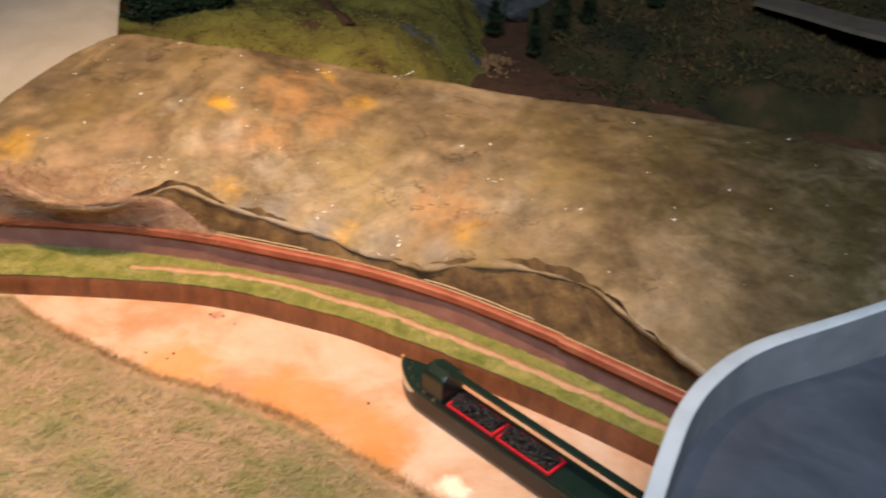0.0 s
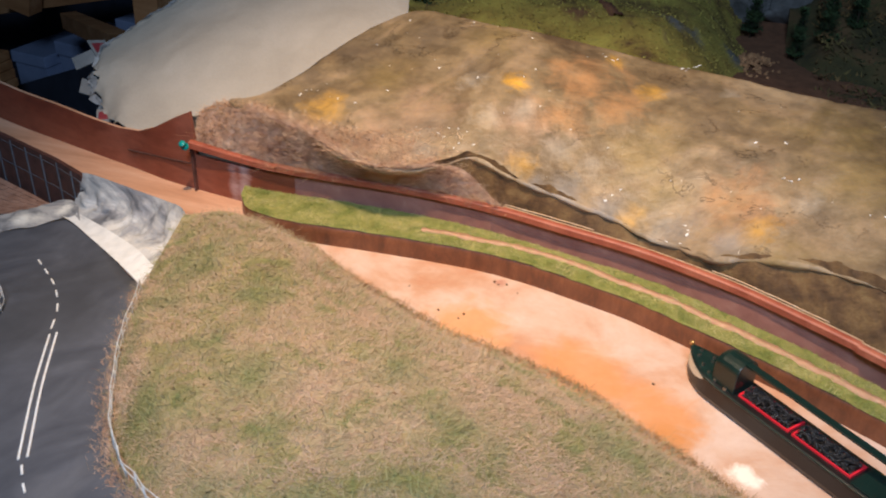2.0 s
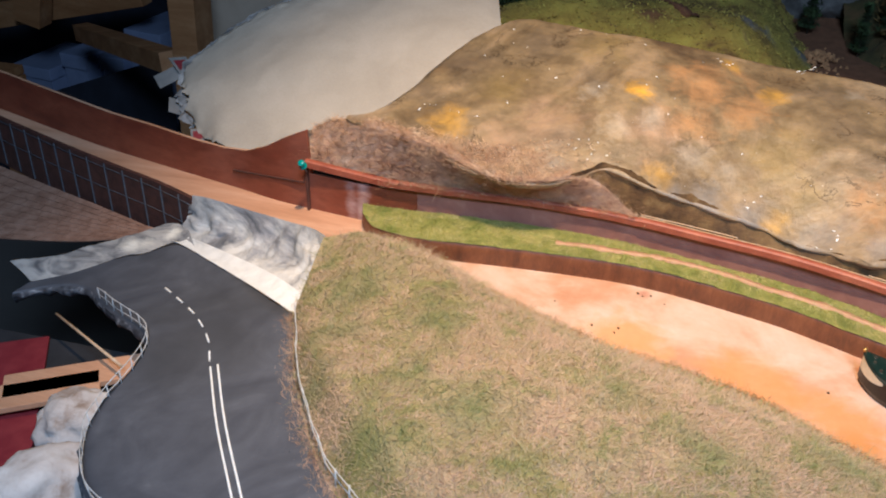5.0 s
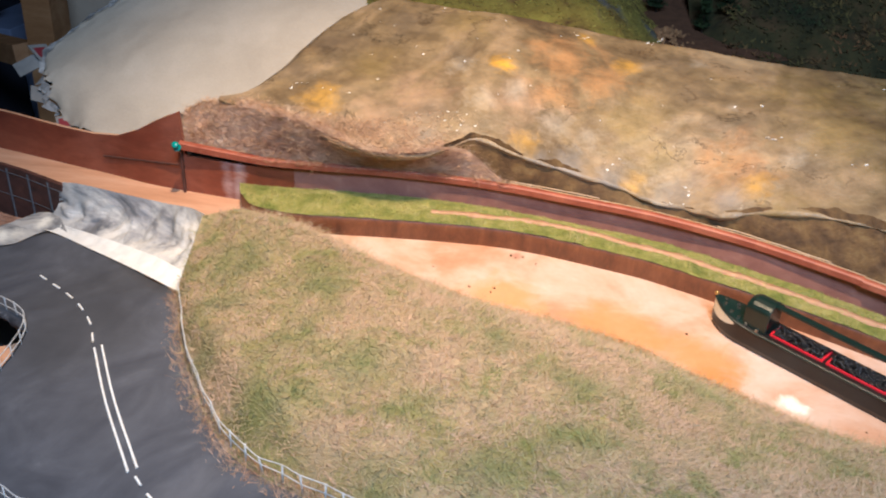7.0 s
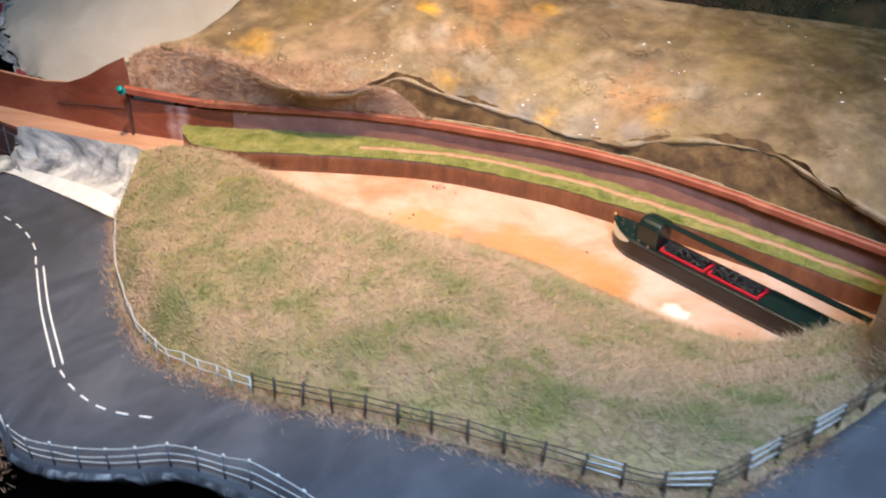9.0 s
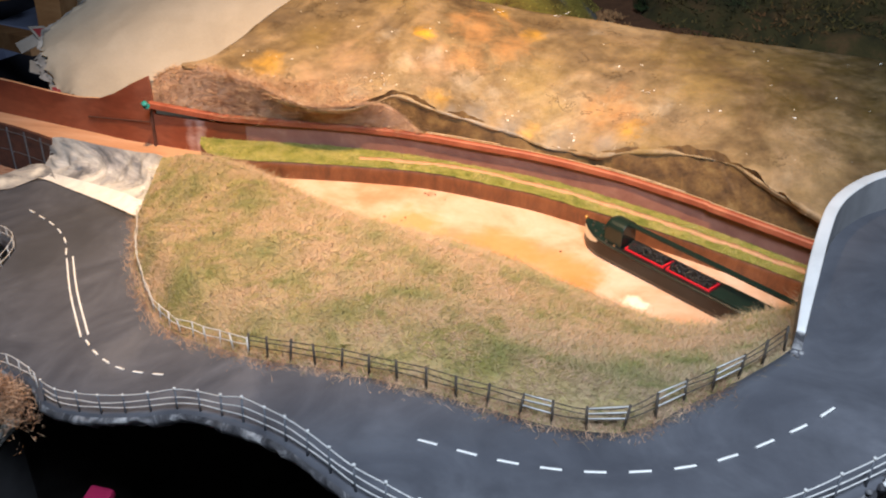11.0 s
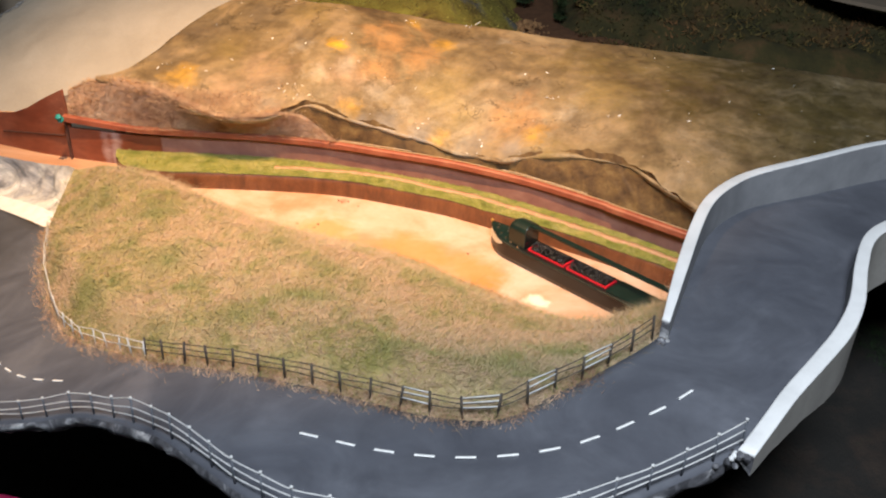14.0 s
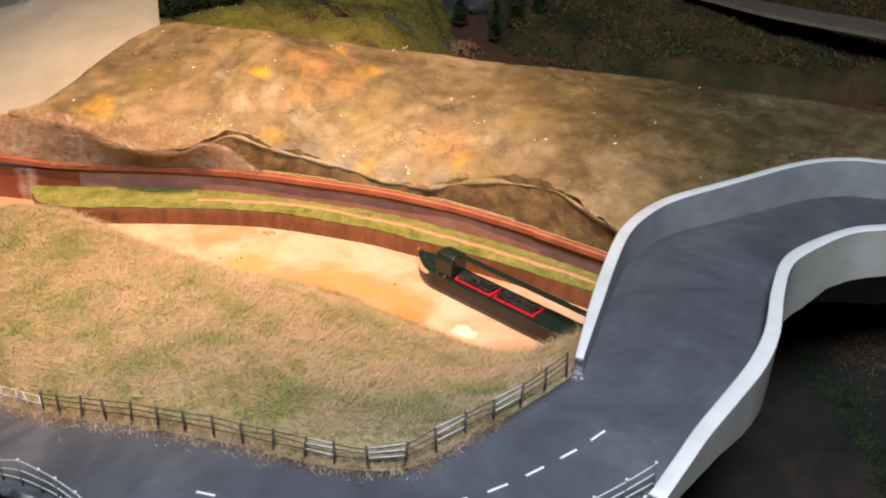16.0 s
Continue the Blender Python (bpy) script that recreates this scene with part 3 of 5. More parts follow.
# ragged plaster edge under the outer side of the road
edge = on_road(outer_line[:int(np.argmin(np.hypot(outer_line[:, 0] - 0.138, outer_line[:, 1] + 0.508)))], -0.002)
ragged = [edge]
for drop, out in ((0.004, -0.002), (0.008, -0.001), (0.013, 0.006)):
    row = offset(edge, out)
    row[:, 2] -= drop
    for q in row:
        q[0] += wobble(q[0], q[1], q[2], 60, 0.004)
        q[2] += wobble(q[1], q[0], q[2], 70, 0.006)
    ragged.append(row)
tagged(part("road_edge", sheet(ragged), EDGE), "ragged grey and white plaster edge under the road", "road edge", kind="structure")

# ---- canal ----
bm = sheet([[(x, y, wobble(x, y, 0, 20, 0.0004)) for x in np.linspace(-0.60, 0.30, 90)] for y in np.linspace(-0.22, 0.20, 45)])
tagged(part("canal_bed", bm, BED), "dry canal bed of board painted in pale ochre and orange", "canal bed", kind="structure")
TOW_FRONT = [(-0.526, 0.126), (-0.502, 0.100), (-0.45, 0.092), (-0.348, 0.099), (-0.257, 0.102), (-0.197, 0.096), (-0.138, 0.082), (-0.082, 0.066), (-0.028, 0.043), (0.037, 0.014), (0.10, -0.018), (0.17, -0.058), (0.24, -0.10)]
TOW_BACK = [(-0.534, 0.150), (-0.50, 0.152), (-0.445, 0.151), (-0.357, 0.155), (-0.262, 0.156), (-0.168, 0.145), (-0.077, 0.122), (0.007, 0.090), (0.079, 0.050), (0.138, 0.016), (0.18, -0.009), (0.25, -0.055), (0.28, -0.075)]
front, back = spline(TOW_FRONT, 120), spline(TOW_BACK, 120)
z = lambda line, h: np.c_[line[:, :2], np.full(len(line), h)]  # noqa: E731
towpath = thing("towpath", "raised grassy canal towpath with a sandy trodden path", "towpath", kind="structure")
part("bank_facing", sheet([z(front, -0.002), z(front, 0.012), z(front, 0.0205), z(offset(front, 0.0015), 0.022)]), BANKSIDE, towpath, "dark red-brown bank facing")
tow_rows = []
for k in np.linspace(0, 1, 13):
    row = z(front * (1 - k) + back * k, 0.0222)
    row[:, 2] += [0.0007 + wobble(x, y, 0, 60, 0.0012) for x, y, _ in row]
    tow_rows.append(row)
part("turf", sheet(tow_rows), TURF, towpath, "short green turf")
way = spline(np.array(TOW_FRONT) * 0.56 + np.array(TOW_BACK) * 0.44, 200)[52:]
way = np.array([(x + wobble(x, y, 2, 24, 0.003), y + wobble(y, x, 7, 22, 0.004)) for x, y in way])
wide = np.array([0.0038 + wobble(x, y, 1, 90, 0.0030) for x, y in way])
left, right = z(way, 0.0242), z(way, 0.0242)
n2 = offset(way, 1.0) - way
left[:, :2] += n2[:, :2] * wide[:, None]
right[:, :2] -= n2[:, :2] * wide[:, None]
part("trodden_path", sheet([left - (0, 0, 0.002), left, right, right - (0, 0, 0.002)]), PATHMAT, towpath, "bare sandy path")
fib = scatter(tow_rows, 30000, 3)
mid = fib[:, :2][:, None, :] - way[None, ::3, :2]
fib = fib[np.sqrt((mid**2).sum(-1)).min(1) > 0.0032]
tagged(blades("turf_fibres", fib, 0.0036, 0.0005, 0.7, TURFBLADE, towpath, seed=4), kind="stuff")

# retaining wall behind the towpath: body and three lengths of overhanging coping
wall_front = offset(spline([(-0.500, 0.1465), (-0.47, 0.1470), (-0.421, 0.150), (-0.34, 0.1515), (-0.272, 0.148), (-0.221, 0.1405), (-0.144, 0.124), (-0.083, 0.110), (-0.033, 0.092), (0.037, 0.059), (0.103, 0.025), (0.16, -0.010), (0.25, -0.070)], 120), 0.0010)
canal_wall = thing("canal_wall", "low red-brown retaining wall with an overhanging coping", "wall", kind="structure")
part("wall_body", sheet([z(wall_front, 0.0), z(wall_front, 0.046), z(offset(wall_front, 0.006), 0.046), z(offset(wall_front, 0.006), 0.0)], smooth=False), WALLBASE, canal_wall, "mauve brick-paper wall face")
COPE = [(-0.600, 0.145), (-0.545, 0.141), (-0.480, 0.139), (-0.356, 0.145), (-0.280, 0.143), (-0.232, 0.137), (-0.171, 0.124), (-0.083, 0.104), (-0.002, 0.074), (0.048, 0.049), (0.103, 0.018), (0.15, -0.012), (0.22, -0.058), (0.27, -0.092)]
cope = spline(COPE, 200)
cut1, cut2 = int(np.argmin(abs(cope[:, 0] + 0.233))), int(np.argmin(abs(cope[:, 0] - 0.105)))
for a, b, shift, top in ((0, cut1, 0.0015, 0.0545), (cut1, cut2, 0.0, 0.0562), (cut2, 199, -0.002, 0.0562)):
    line = offset(cope[a:b + 1], shift)
    deep = offset(line, 0.0065)
    rise = np.interp(line[:, 0], [-0.60, -0.5, -0.23], [0.012, 0.004, 0.0]) if a == 0 else np.zeros(len(line))
    hi, lo = np.full(len(line), top) + rise, np.full(len(line), top - 0.0072) + rise * 0.9
    rings = [[(*q[:2], l), (*q[:2], h - 0.0014), (q[0] * 0.75 + d[0] * 0.25, q[1] * 0.75 + d[1] * 0.25, h), (*d[:2], h), (*d[:2], l)] for q, d, h, l in zip(line, deep, hi, lo)]
    part("coping", solid(rings), COPING, canal_wall, "orange-red painted coping")
    if a:
        raw = offset(line, 0.0058)
        part("raw_edge", sheet([np.c_[raw[:, :2], hi + 0.0007], np.c_[offset(raw, 0.0016)[:, :2], hi + 0.0009], np.c_[offset(raw, 0.0018)[:, :2], hi - 0.002]]), RAWEDGE, canal_wall, "pale raw edge along the back of the coping")
# thin pale strips left lying behind the coping
for x0, x1, out in ((-0.235, -0.13, 0.0125), (-0.02, 0.085, 0.0115), (0.005, 0.16, 0.0165)):
    p = offset(cope, out)
    p = p[(p[:, 0] > x0) & (p[:, 0] < x1)]
    tagged(part("thin_batten", tube([(x, y, 0.0560 + wobble(x, y, 0, 30, 0.0012)) for x, y in p], 0.0007, 5), RAWEDGE), "thin pale wooden strip lying behind the coping", "batten", "thin strips")

# ---- aqueduct trough to the west ----
aqueduct = thing("aqueduct_trough", "red-brown wooden canal trough with a bare board floor", "aqueduct")
FLOOR_F = [(-0.50, 0.098), (-0.562, 0.100), (-0.67, 0.116), (-0.783, 0.146), (-0.951, 0.212), (-1.15, 0.30)]
BACK_L = [(-0.470, 0.1475), (-0.515, 0.1465), (-0.541, 0.148), (-0.638, 0.162), (-0.699, 0.178), (-0.816, 0.207), (-0.94, 0.240), (-1.15, 0.31)]
ff, fb = spline(FLOOR_F, 200), spline(BACK_L, 200)
part("floor_board", sheet([z(ff, -0.012), z(ff, 0.001), z(fb, 0.001), z(fb, -0.012)], closed=True, smooth=False), FLOORWOOD, aqueduct, "bare tan wooden floor board")
top = np.interp(-fb[:, 0], [0.470, 0.537, 0.5965, 0.5975, 0.631, 0.657, 0.683, 0.717, 0.759, 0.829, 0.894, 0.96, 1.2], [0.046, 0.046, 0.046, 0.100, 0.082, 0.066, 0.054, 0.049, 0.049, 0.052, 0.053, 0.056, 0.062])
bb = offset(fb, -0.004)
rings = [[(*q[:2], -0.02), (*q[:2], h), (*r[:2], h), (*r[:2], -0.02)] for q, r, h in zip(fb, bb, top)]
part("back_board", solid(rings), REDWOOD, aqueduct, "red-brown painted plywood with a dipped top edge")
part("edge_strip", sheet([np.c_[fb[40:, :2], top[40:] + 0.0006], np.c_[bb[40:, :2], top[40:] + 0.0006]]), FLOORWOOD, aqueduct, "raw pale plywood edge")
part("joint_batten", box(-0.6018, -0.5992, 0.151, 0.157, 0.001, 0.058, 0.0004), DARKBRICK, aqueduct)
part("saw_cut", box(-0.052, 0.052, -0.0012, 0.0012, -0.0008, 0.0008, 0, pose(-0.655, 0.1655, 0.030, 0, 6, 166)), DARKBRICK, aqueduct)
# front board, of dark brick sheet
FB = [(-0.725, 0.118), (-0.783, 0.1455), (-0.841, 0.168), (-0.954, 0.213), (-1.15, 0.298)]
p = spline(FB, 40)
q = offset(p, 0.005)
rings = [[(*a[:2], -0.075), (*a[:2], h), (*b[:2], h), (*b[:2], -0.075)] for a, b, h in zip(p, q, np.linspace(0.016, 0.0, len(p)))]
part("front_board", solid(rings), DARKBRICK, aqueduct, "dark brick-sheet side board")
for k in range(2, 40, 3):
    part("pilaster", box(-0.0006, 0.0006, -0.0008, 0.0008, -0.07, 0.014 - 0.0004 * k, 0, pose(offset(p, 0.0062)[k][0], offset(p, 0.0062)[k][1], 0, 0, 0, 158)), GREYPOST, aqueduct)
for level in (-0.004, -0.034):
    part("string_course", tube([(x, y, level + 0.012 * (1 - i / 40)) for i, (x, y) in enumerate(offset(p, 0.0066))], 0.0005, 5), GREYPOST, aqueduct, "thin pale string along the brick sheet")
brick_slab = thing("brick_paving", "light brown model brick paving beside the road", "paving", kind="structure")
rows = []
for k in np.linspace(0, 1, 9):
    a = np.array([(-0.745, 0.118, -0.032), (-0.80, 0.135, -0.046), (-0.87, 0.165, -0.052), (-1.10, 0.25, -0.062)])
    b = np.array([(-0.775, 0.10, -0.036), (-0.83, 0.095, -0.046), (-0.90, 0.085, -0.054), (-1.10, 0.06, -0.062)])
    rows.append(spline(a * (1 - k) + b * k, 30))
part("base", sheet(rows), DARKBRICK, brick_slab, "dark mortar bed")
pave = np.array(rows)
rng = np.random.default_rng(52)
courses, along = 10, 22
for j in range(courses):
    for i in range(along):
        u0, u1 = (i + 0.5 * (j % 2)) / along, (i + 0.93 + 0.5 * (j % 2)) / along
        v0, v1 = (j + 0.06) / courses, (j + 0.94) / courses
        if u1 > 1:
            continue
        corner = []
        for v, u in ((v0, u0), (v0, u1), (v1, u1), (v1, u0)):
            fu, fv = u * 29, v * 8
            a0, b0 = min(int(fu), 28), min(int(fv), 7)
            lo_row, hi_row = pave[b0], pave[b0 + 1]
            corner.append((lo_row[a0] * (1 - fu + a0) + lo_row[a0 + 1] * (fu - a0)) * (1 - fv + b0) + (hi_row[a0] * (1 - fu + a0) + hi_row[a0 + 1] * (fu - a0)) * (fv - b0))
        lift = 0.0012 + rng.uniform(0, 0.0006)
        part("brick", solid([[c + (0, 0, 0.0002) for c in corner], [c + (0, 0, lift) for c in corner]]), BRICK, brick_slab)
# smeared plaster apron round the blind end of the road
head_line = inner_line[:int(np.argmin(np.hypot(inner_line[:, 0] + 0.700, inner_line[:, 1] - 0.068)))]
a = on_road(spline(head_line, 60), 0.001)
b = spline([(-0.905, 0.015, -0.040), (-0.855, 0.040, -0.037), (-0.837, 0.060, -0.036), (-0.814, 0.080, -0.034), (-0.786, 0.104, -0.030), (-0.765, 0.118, -0.026), (-0.735, 0.110, -0.018)], 60)
rows = []
for k in np.linspace(-0.05, 1, 12):
    row = a * (1 - k) + b * k
    row[:, 2] += [0.0012 * math.sin(math.pi * max(k, 0)) + wobble(x, y, 0, 55, 0.0016) * S0(k) for x, y, _ in row]
    rows.append(row)
tagged(part("plaster_apron", sheet(rows), APRON), "streaky grey and cream plaster smeared beside the road", "plaster", kind="structure")

# pushpin at the joint
pin = thing("pushpin", "teal plastic pushpin stuck into the top of the wall", "pushpin", at=(-0.596, 0.138, 0.060))
prof = [(0.0045, 0), (0.0045, 0.0012), (0.0024, 0.002), (0.0021, 0.006), (0.003, 0.0072), (0.0040, 0.008), (0.0036, 0.0092), (0.0001, 0.0094)]
rings = [[(r * math.cos(a), r * math.sin(a), h) for a in np.linspace(0, 2 * math.pi, 14, endpoint=False)] for r, h in prof]
head = part("pin_head", solid(rings, True), TEAL, pin, "teal plastic head")
head.matrix_basis = pose(0, -0.004, 0.006, 40, 0, 0)
part("pin_shaft", tube([(0, 0.004, -0.004), (0, -0.004, 0.007)], 0.0005), STEEL, pin)

# ---- the field between road and canal ----
field_height = plate([(-0.291, -0.242, 0.103), (-0.195, -0.331, 0.1255), (-0.079, -0.357, 0.124), (-0.446, -0.087, 0.064), (-0.368, -0.20, 0.085), (-0.31, -0.266, 0.093), (-0.272, -0.175, 0.094), (-0.22, -0.281, 0.117),
                      (-0.179, -0.184, 0.089), (-0.141, -0.332, 0.129), (-0.112, -0.187, 0.073), (-0.075, -0.281, 0.092), (-0.021, -0.202, 0.054), (-0.466, -0.081, 0.051), (-0.057, -0.318, 0.103), (0.0, -0.301, 0.086),
                      (0.038, -0.293, 0.083), (0.10, -0.25, 0.078), (0.13, -0.20, 0.062), (0.158, -0.165, 0.028), (-0.513, 0.009, 0.0625), (-0.43, 0.07, 0.012), (-0.375, 0.046, 0.004), (-0.311, 0.015, 0.002), (-0.241, -0.016, 0.002), (-0.164, -0.036, 0.002), (-0.07, -0.078, 0.002),
                      (-0.006, -0.118, 0.002), (0.06, -0.15, 0.002), (0.112, -0.170, 0.008), (-0.43, -0.03, 0.075)], 3e-4)
CANALSIDE = [(-0.526, 0.013, 0.056), (-0.495, 0.052, 0.045), (-0.455, 0.082, 0.012), (-0.425, 0.086, -0.001), (-0.375, 0.050, -0.001), (-0.311, 0.019, -0.001), (-0.241, -0.013, -0.001), (-0.164, -0.032, -0.001), (-0.102, -0.055, -0.001),
             (-0.064, -0.080, -0.001), (-0.012, -0.110, -0.001), (0.04, -0.142, -0.001), (0.10, -0.160, -0.001), (0.130, -0.164, 0.002), (0.150, -0.158, 0.012), (0.166, -0.145, 0.022), (0.180, -0.135, 0.028)]
start = int(np.argmin(np.hypot(inner_line[:, 0] + 0.527, inner_line[:, 1] + 0.072)))
stop = int(np.argmin(np.hypot(inner_line[:, 0] - 0.150, inner_line[:, 1] + 0.285)))
A = on_road(spline(inner_line[start:stop + 1], 150), -0.002)
B = spline(CANALSIDE, 150)
field_rows = []
for k in np.linspace(0, 1, 50):
    row = A * (1 - k) + B * k
    ease = max(0.0, min(1.0, min(k / 0.16, (1 - k) / 0.10)))
    ease = ease * ease * (3 - 2 * ease)
    for i, q in enumerate(row):
        rim = A[i][2] if k < 0.5 else B[i][2]
        h = field_height(q[0], q[1]) + wobble(q[0], q[1], 0, 25, 0.003)
        west = min(1.0, i / 16)
        straight = A[i][2] * (1 - k) + B[i][2] * k + 0.012 * math.sin(math.pi * k) * west
        q[2] = rim * (1 - ease) + h * ease
        q[2] = straight * (1 - west) + q[2] * west
    field_rows.append(row)
field = part("field", sheet(field_rows), SOIL)
tagged(field, "domed field of tan and green static grass", "field", kind="structure")
fib = scatter(field_rows, 100000, 11)
tagged(blades("field_grass", fib, 0.0068, 0.0006, 1.2, FIELDBLADE, None, seed=12, comb=(0.45, -0.25)), "short dry tan and green static grass covering the field", "grass", kind="stuff")
# straw-coloured verge along the road
rim = spline(inner_line[start:stop + 1], 400)
rng = np.random.default_rng(21)
idx = rng.integers(0, 330, 9000)
spread = rng.normal(0.002, 0.006, 9000)
nrm = offset(rim, 1.0) - rim
verge = np.c_[rim[idx, :2] + nrm[idx, :2] * spread[:, None], np.zeros(9000)]
verge[:, 2] = [road_height(x, y) for x, y in verge[:, :2]]
tagged(blades("verge_grass", verge, 0.005, 0.0005, 0.7, DRYBLADE, None, seed=22), "straw-brown dry grass along the road edge", "grass", kind="stuff")

# brown ragged fringe where the field meets the canal bed
rng = np.random.default_rng(25)
shore = spline([q for q in CANALSIDE if -0.43 < q[0] < 0.12], 300)
idx = rng.integers(0, 300, 7000)
fringe = shore[idx] + np.c_[rng.normal(0, 0.002, 7000), rng.normal(0.001, 0.003, 7000), np.full(7000, 0.001)]
tagged(blades("canal_fringe", fringe, 0.004, 0.0006, 0.8, FRINGE, None, seed=26, comb=(0.1, 0.4)), "low brown fringe of grass at the edge of the canal bed", "grass", kind="stuff")

# grey and white plaster cliff between trough and road
TOPC = [(-0.525, 0.015, 0.057), (-0.552, 0.046, 0.044), (-0.590, 0.074, 0.030), (-0.646, 0.092, 0.026), (-0.700, 0.104, 0.026), (-0.726, 0.116, 0.019)]
LOWC = [(-0.524, -0.070, 0.019), (-0.575, -0.030, 0.008), (-0.623, 0.006, -0.004), (-0.670, 0.040, -0.015), (-0.715, 0.072, -0.026), (-0.76, 0.098, -0.036)]
a, low = spline(TOPC, 70), spline(LOWC, 70)
b = low * 0.72 + a * 0.28
b[:, 2] = low[:, 2] * 0.86 + a[:, 2] * 0.14
rows = []
for k in np.linspace(0, 1, 26):
    row = a * (1 - k) + b * k
    bulge = math.sin(math.pi * k)
    for q in row:
        q[2] -= 0.008 * bulge
        q[1] += 0.006 * bulge
        q[:] += np.array([wobble(q[0], q[1], q[2], 38, 0.007), wobble(q[1], q[0], q[2], 38, 0.007), wobble(q[2], q[0], q[1], 45, 0.006)]) * bulge
    rows.append(row)
tagged(part("plaster_cliff", sheet(rows), CLIFF), "rough plaster cliff, streaked grey and white", "cliff", kind="structure")
rows = []
for k in np.linspace(0, 1, 8):
    row = low * (1 - k) + (b + np.array([0.0, 0.002, 0.0])) * k
    row[:, 2] = [(road_height(x, y) + 0.0015) * (1 - k) + (zz + 0.001) * k + wobble(x, y, 0, 60, 0.0015) * math.sin(math.pi * k) for x, y, zz in row]
    rows.append(row)
tagged(part("plaster_verge", sheet(rows), VERGE), "smooth white plaster verge at the foot of the cliff", "verge", kind="structure")

# ---- fences ----


def fence(name, label, line, spacing, height, posts_mat, rail_mat, rails, post_r, rail_r, seed, bare=0.0, capped=False):
    """Posts and slack rails along a line; some spans have rails of bare pale wood, and posts may have pale tops."""
    f = thing(name, label, "fence", "roadside fences")
    rng = np.random.default_rng(seed)
    length = np.linalg.norm(np.diff(line[:, :2], axis=0), axis=1).sum()
    n = int(length / spacing) + 1
    p = on_road(spline(line[:, :2], n))
    tops = []
    for q in p:
        t = q + (rng.normal(0, 0.0009), rng.normal(0, 0.0009), height * rng.uniform(0.92, 1.08))
        tops.append((q, t))
        post = part("post", tube([q - (0, 0, 0.004), t], post_r, 5), posts_mat, f)
        if capped:
            part("post_top", tube([t - (0, 0, 0.0004), t + (0, 0, 0.0012)], post_r * 1.35, 5), PALEWIRE, post, "pale post top")
    pale_spans = set(np.flatnonzero(rng.uniform(0, 1, n - 1) < bare).tolist())
    for k in rails:
        pts = [q * (1 - k) + t * k + (0, 0, rng.normal(0, 0.0005)) for q, t in tops]
        part("rail", tube(spline(pts, n * 3), rail_r, 5), rail_mat, f)
        for i in pale_spans:
            part("bare_rail", tube([pts[i] + (0, 0, 0.0006), pts[i + 1] + (0, 0, 0.0004)], rail_r * 1.25, 5), PALEWIRE, f, "bare pale rail")
    return f


fence_end = int(np.argmin(np.hypot(inner_line[:, 0] - 0.105, inner_line[:, 1] + 0.388)))
line = offset(spline(inner_line[start + 1:fence_end + 1], 200), 0.0035)
pale, dark = line[:95], line[94:]
fence("field_fence", "pale weathered post and wire fence in dry grass beside the road", pale, 0.0215, 0.0155, PALEWIRE, PALEWIRE, (0.5, 0.95), 0.0007, 0.00045, 31)
fence("field_fence", "dark brown post and rail fence along the field edge", dark, 0.0215, 0.0185, DARKWIRE, DARKWIRE, (0.40, 0.68, 0.93), 0.0010, 0.00040, 32, 0.10)
o_a = int(np.argmin(np.hypot(outer_line[:, 0] + 0.46, outer_line[:, 1] + 0.395)))
o_b = int(np.argmin(np.hypot(outer_line[:, 0] - 0.143, outer_line[:, 1] + 0.504)))
fence("wire_fence", "pale wire fence on thin posts along the outer road edge", offset(outer_line[o_a:o_b + 1], 0.003), 0.0232, 0.0200, GREYPOST, PALEWIRE, (0.32, 0.62, 0.97), 0.0008, 0.0005, 33, 0.0, True)
l_b = int(np.argmin(np.hypot(outer_line[:, 0] + 0.470, outer_line[:, 1] + 0.385)))
fence("wire_fence", "pale wire fence round the hole beside the road", offset(outer_line[14:l_b], 0.003), 0.019, 0.015, PALEWIRE, PALEWIRE, (0.35, 0.95), 0.0006, 0.0005, 34)

# ---- bridge parapets ----


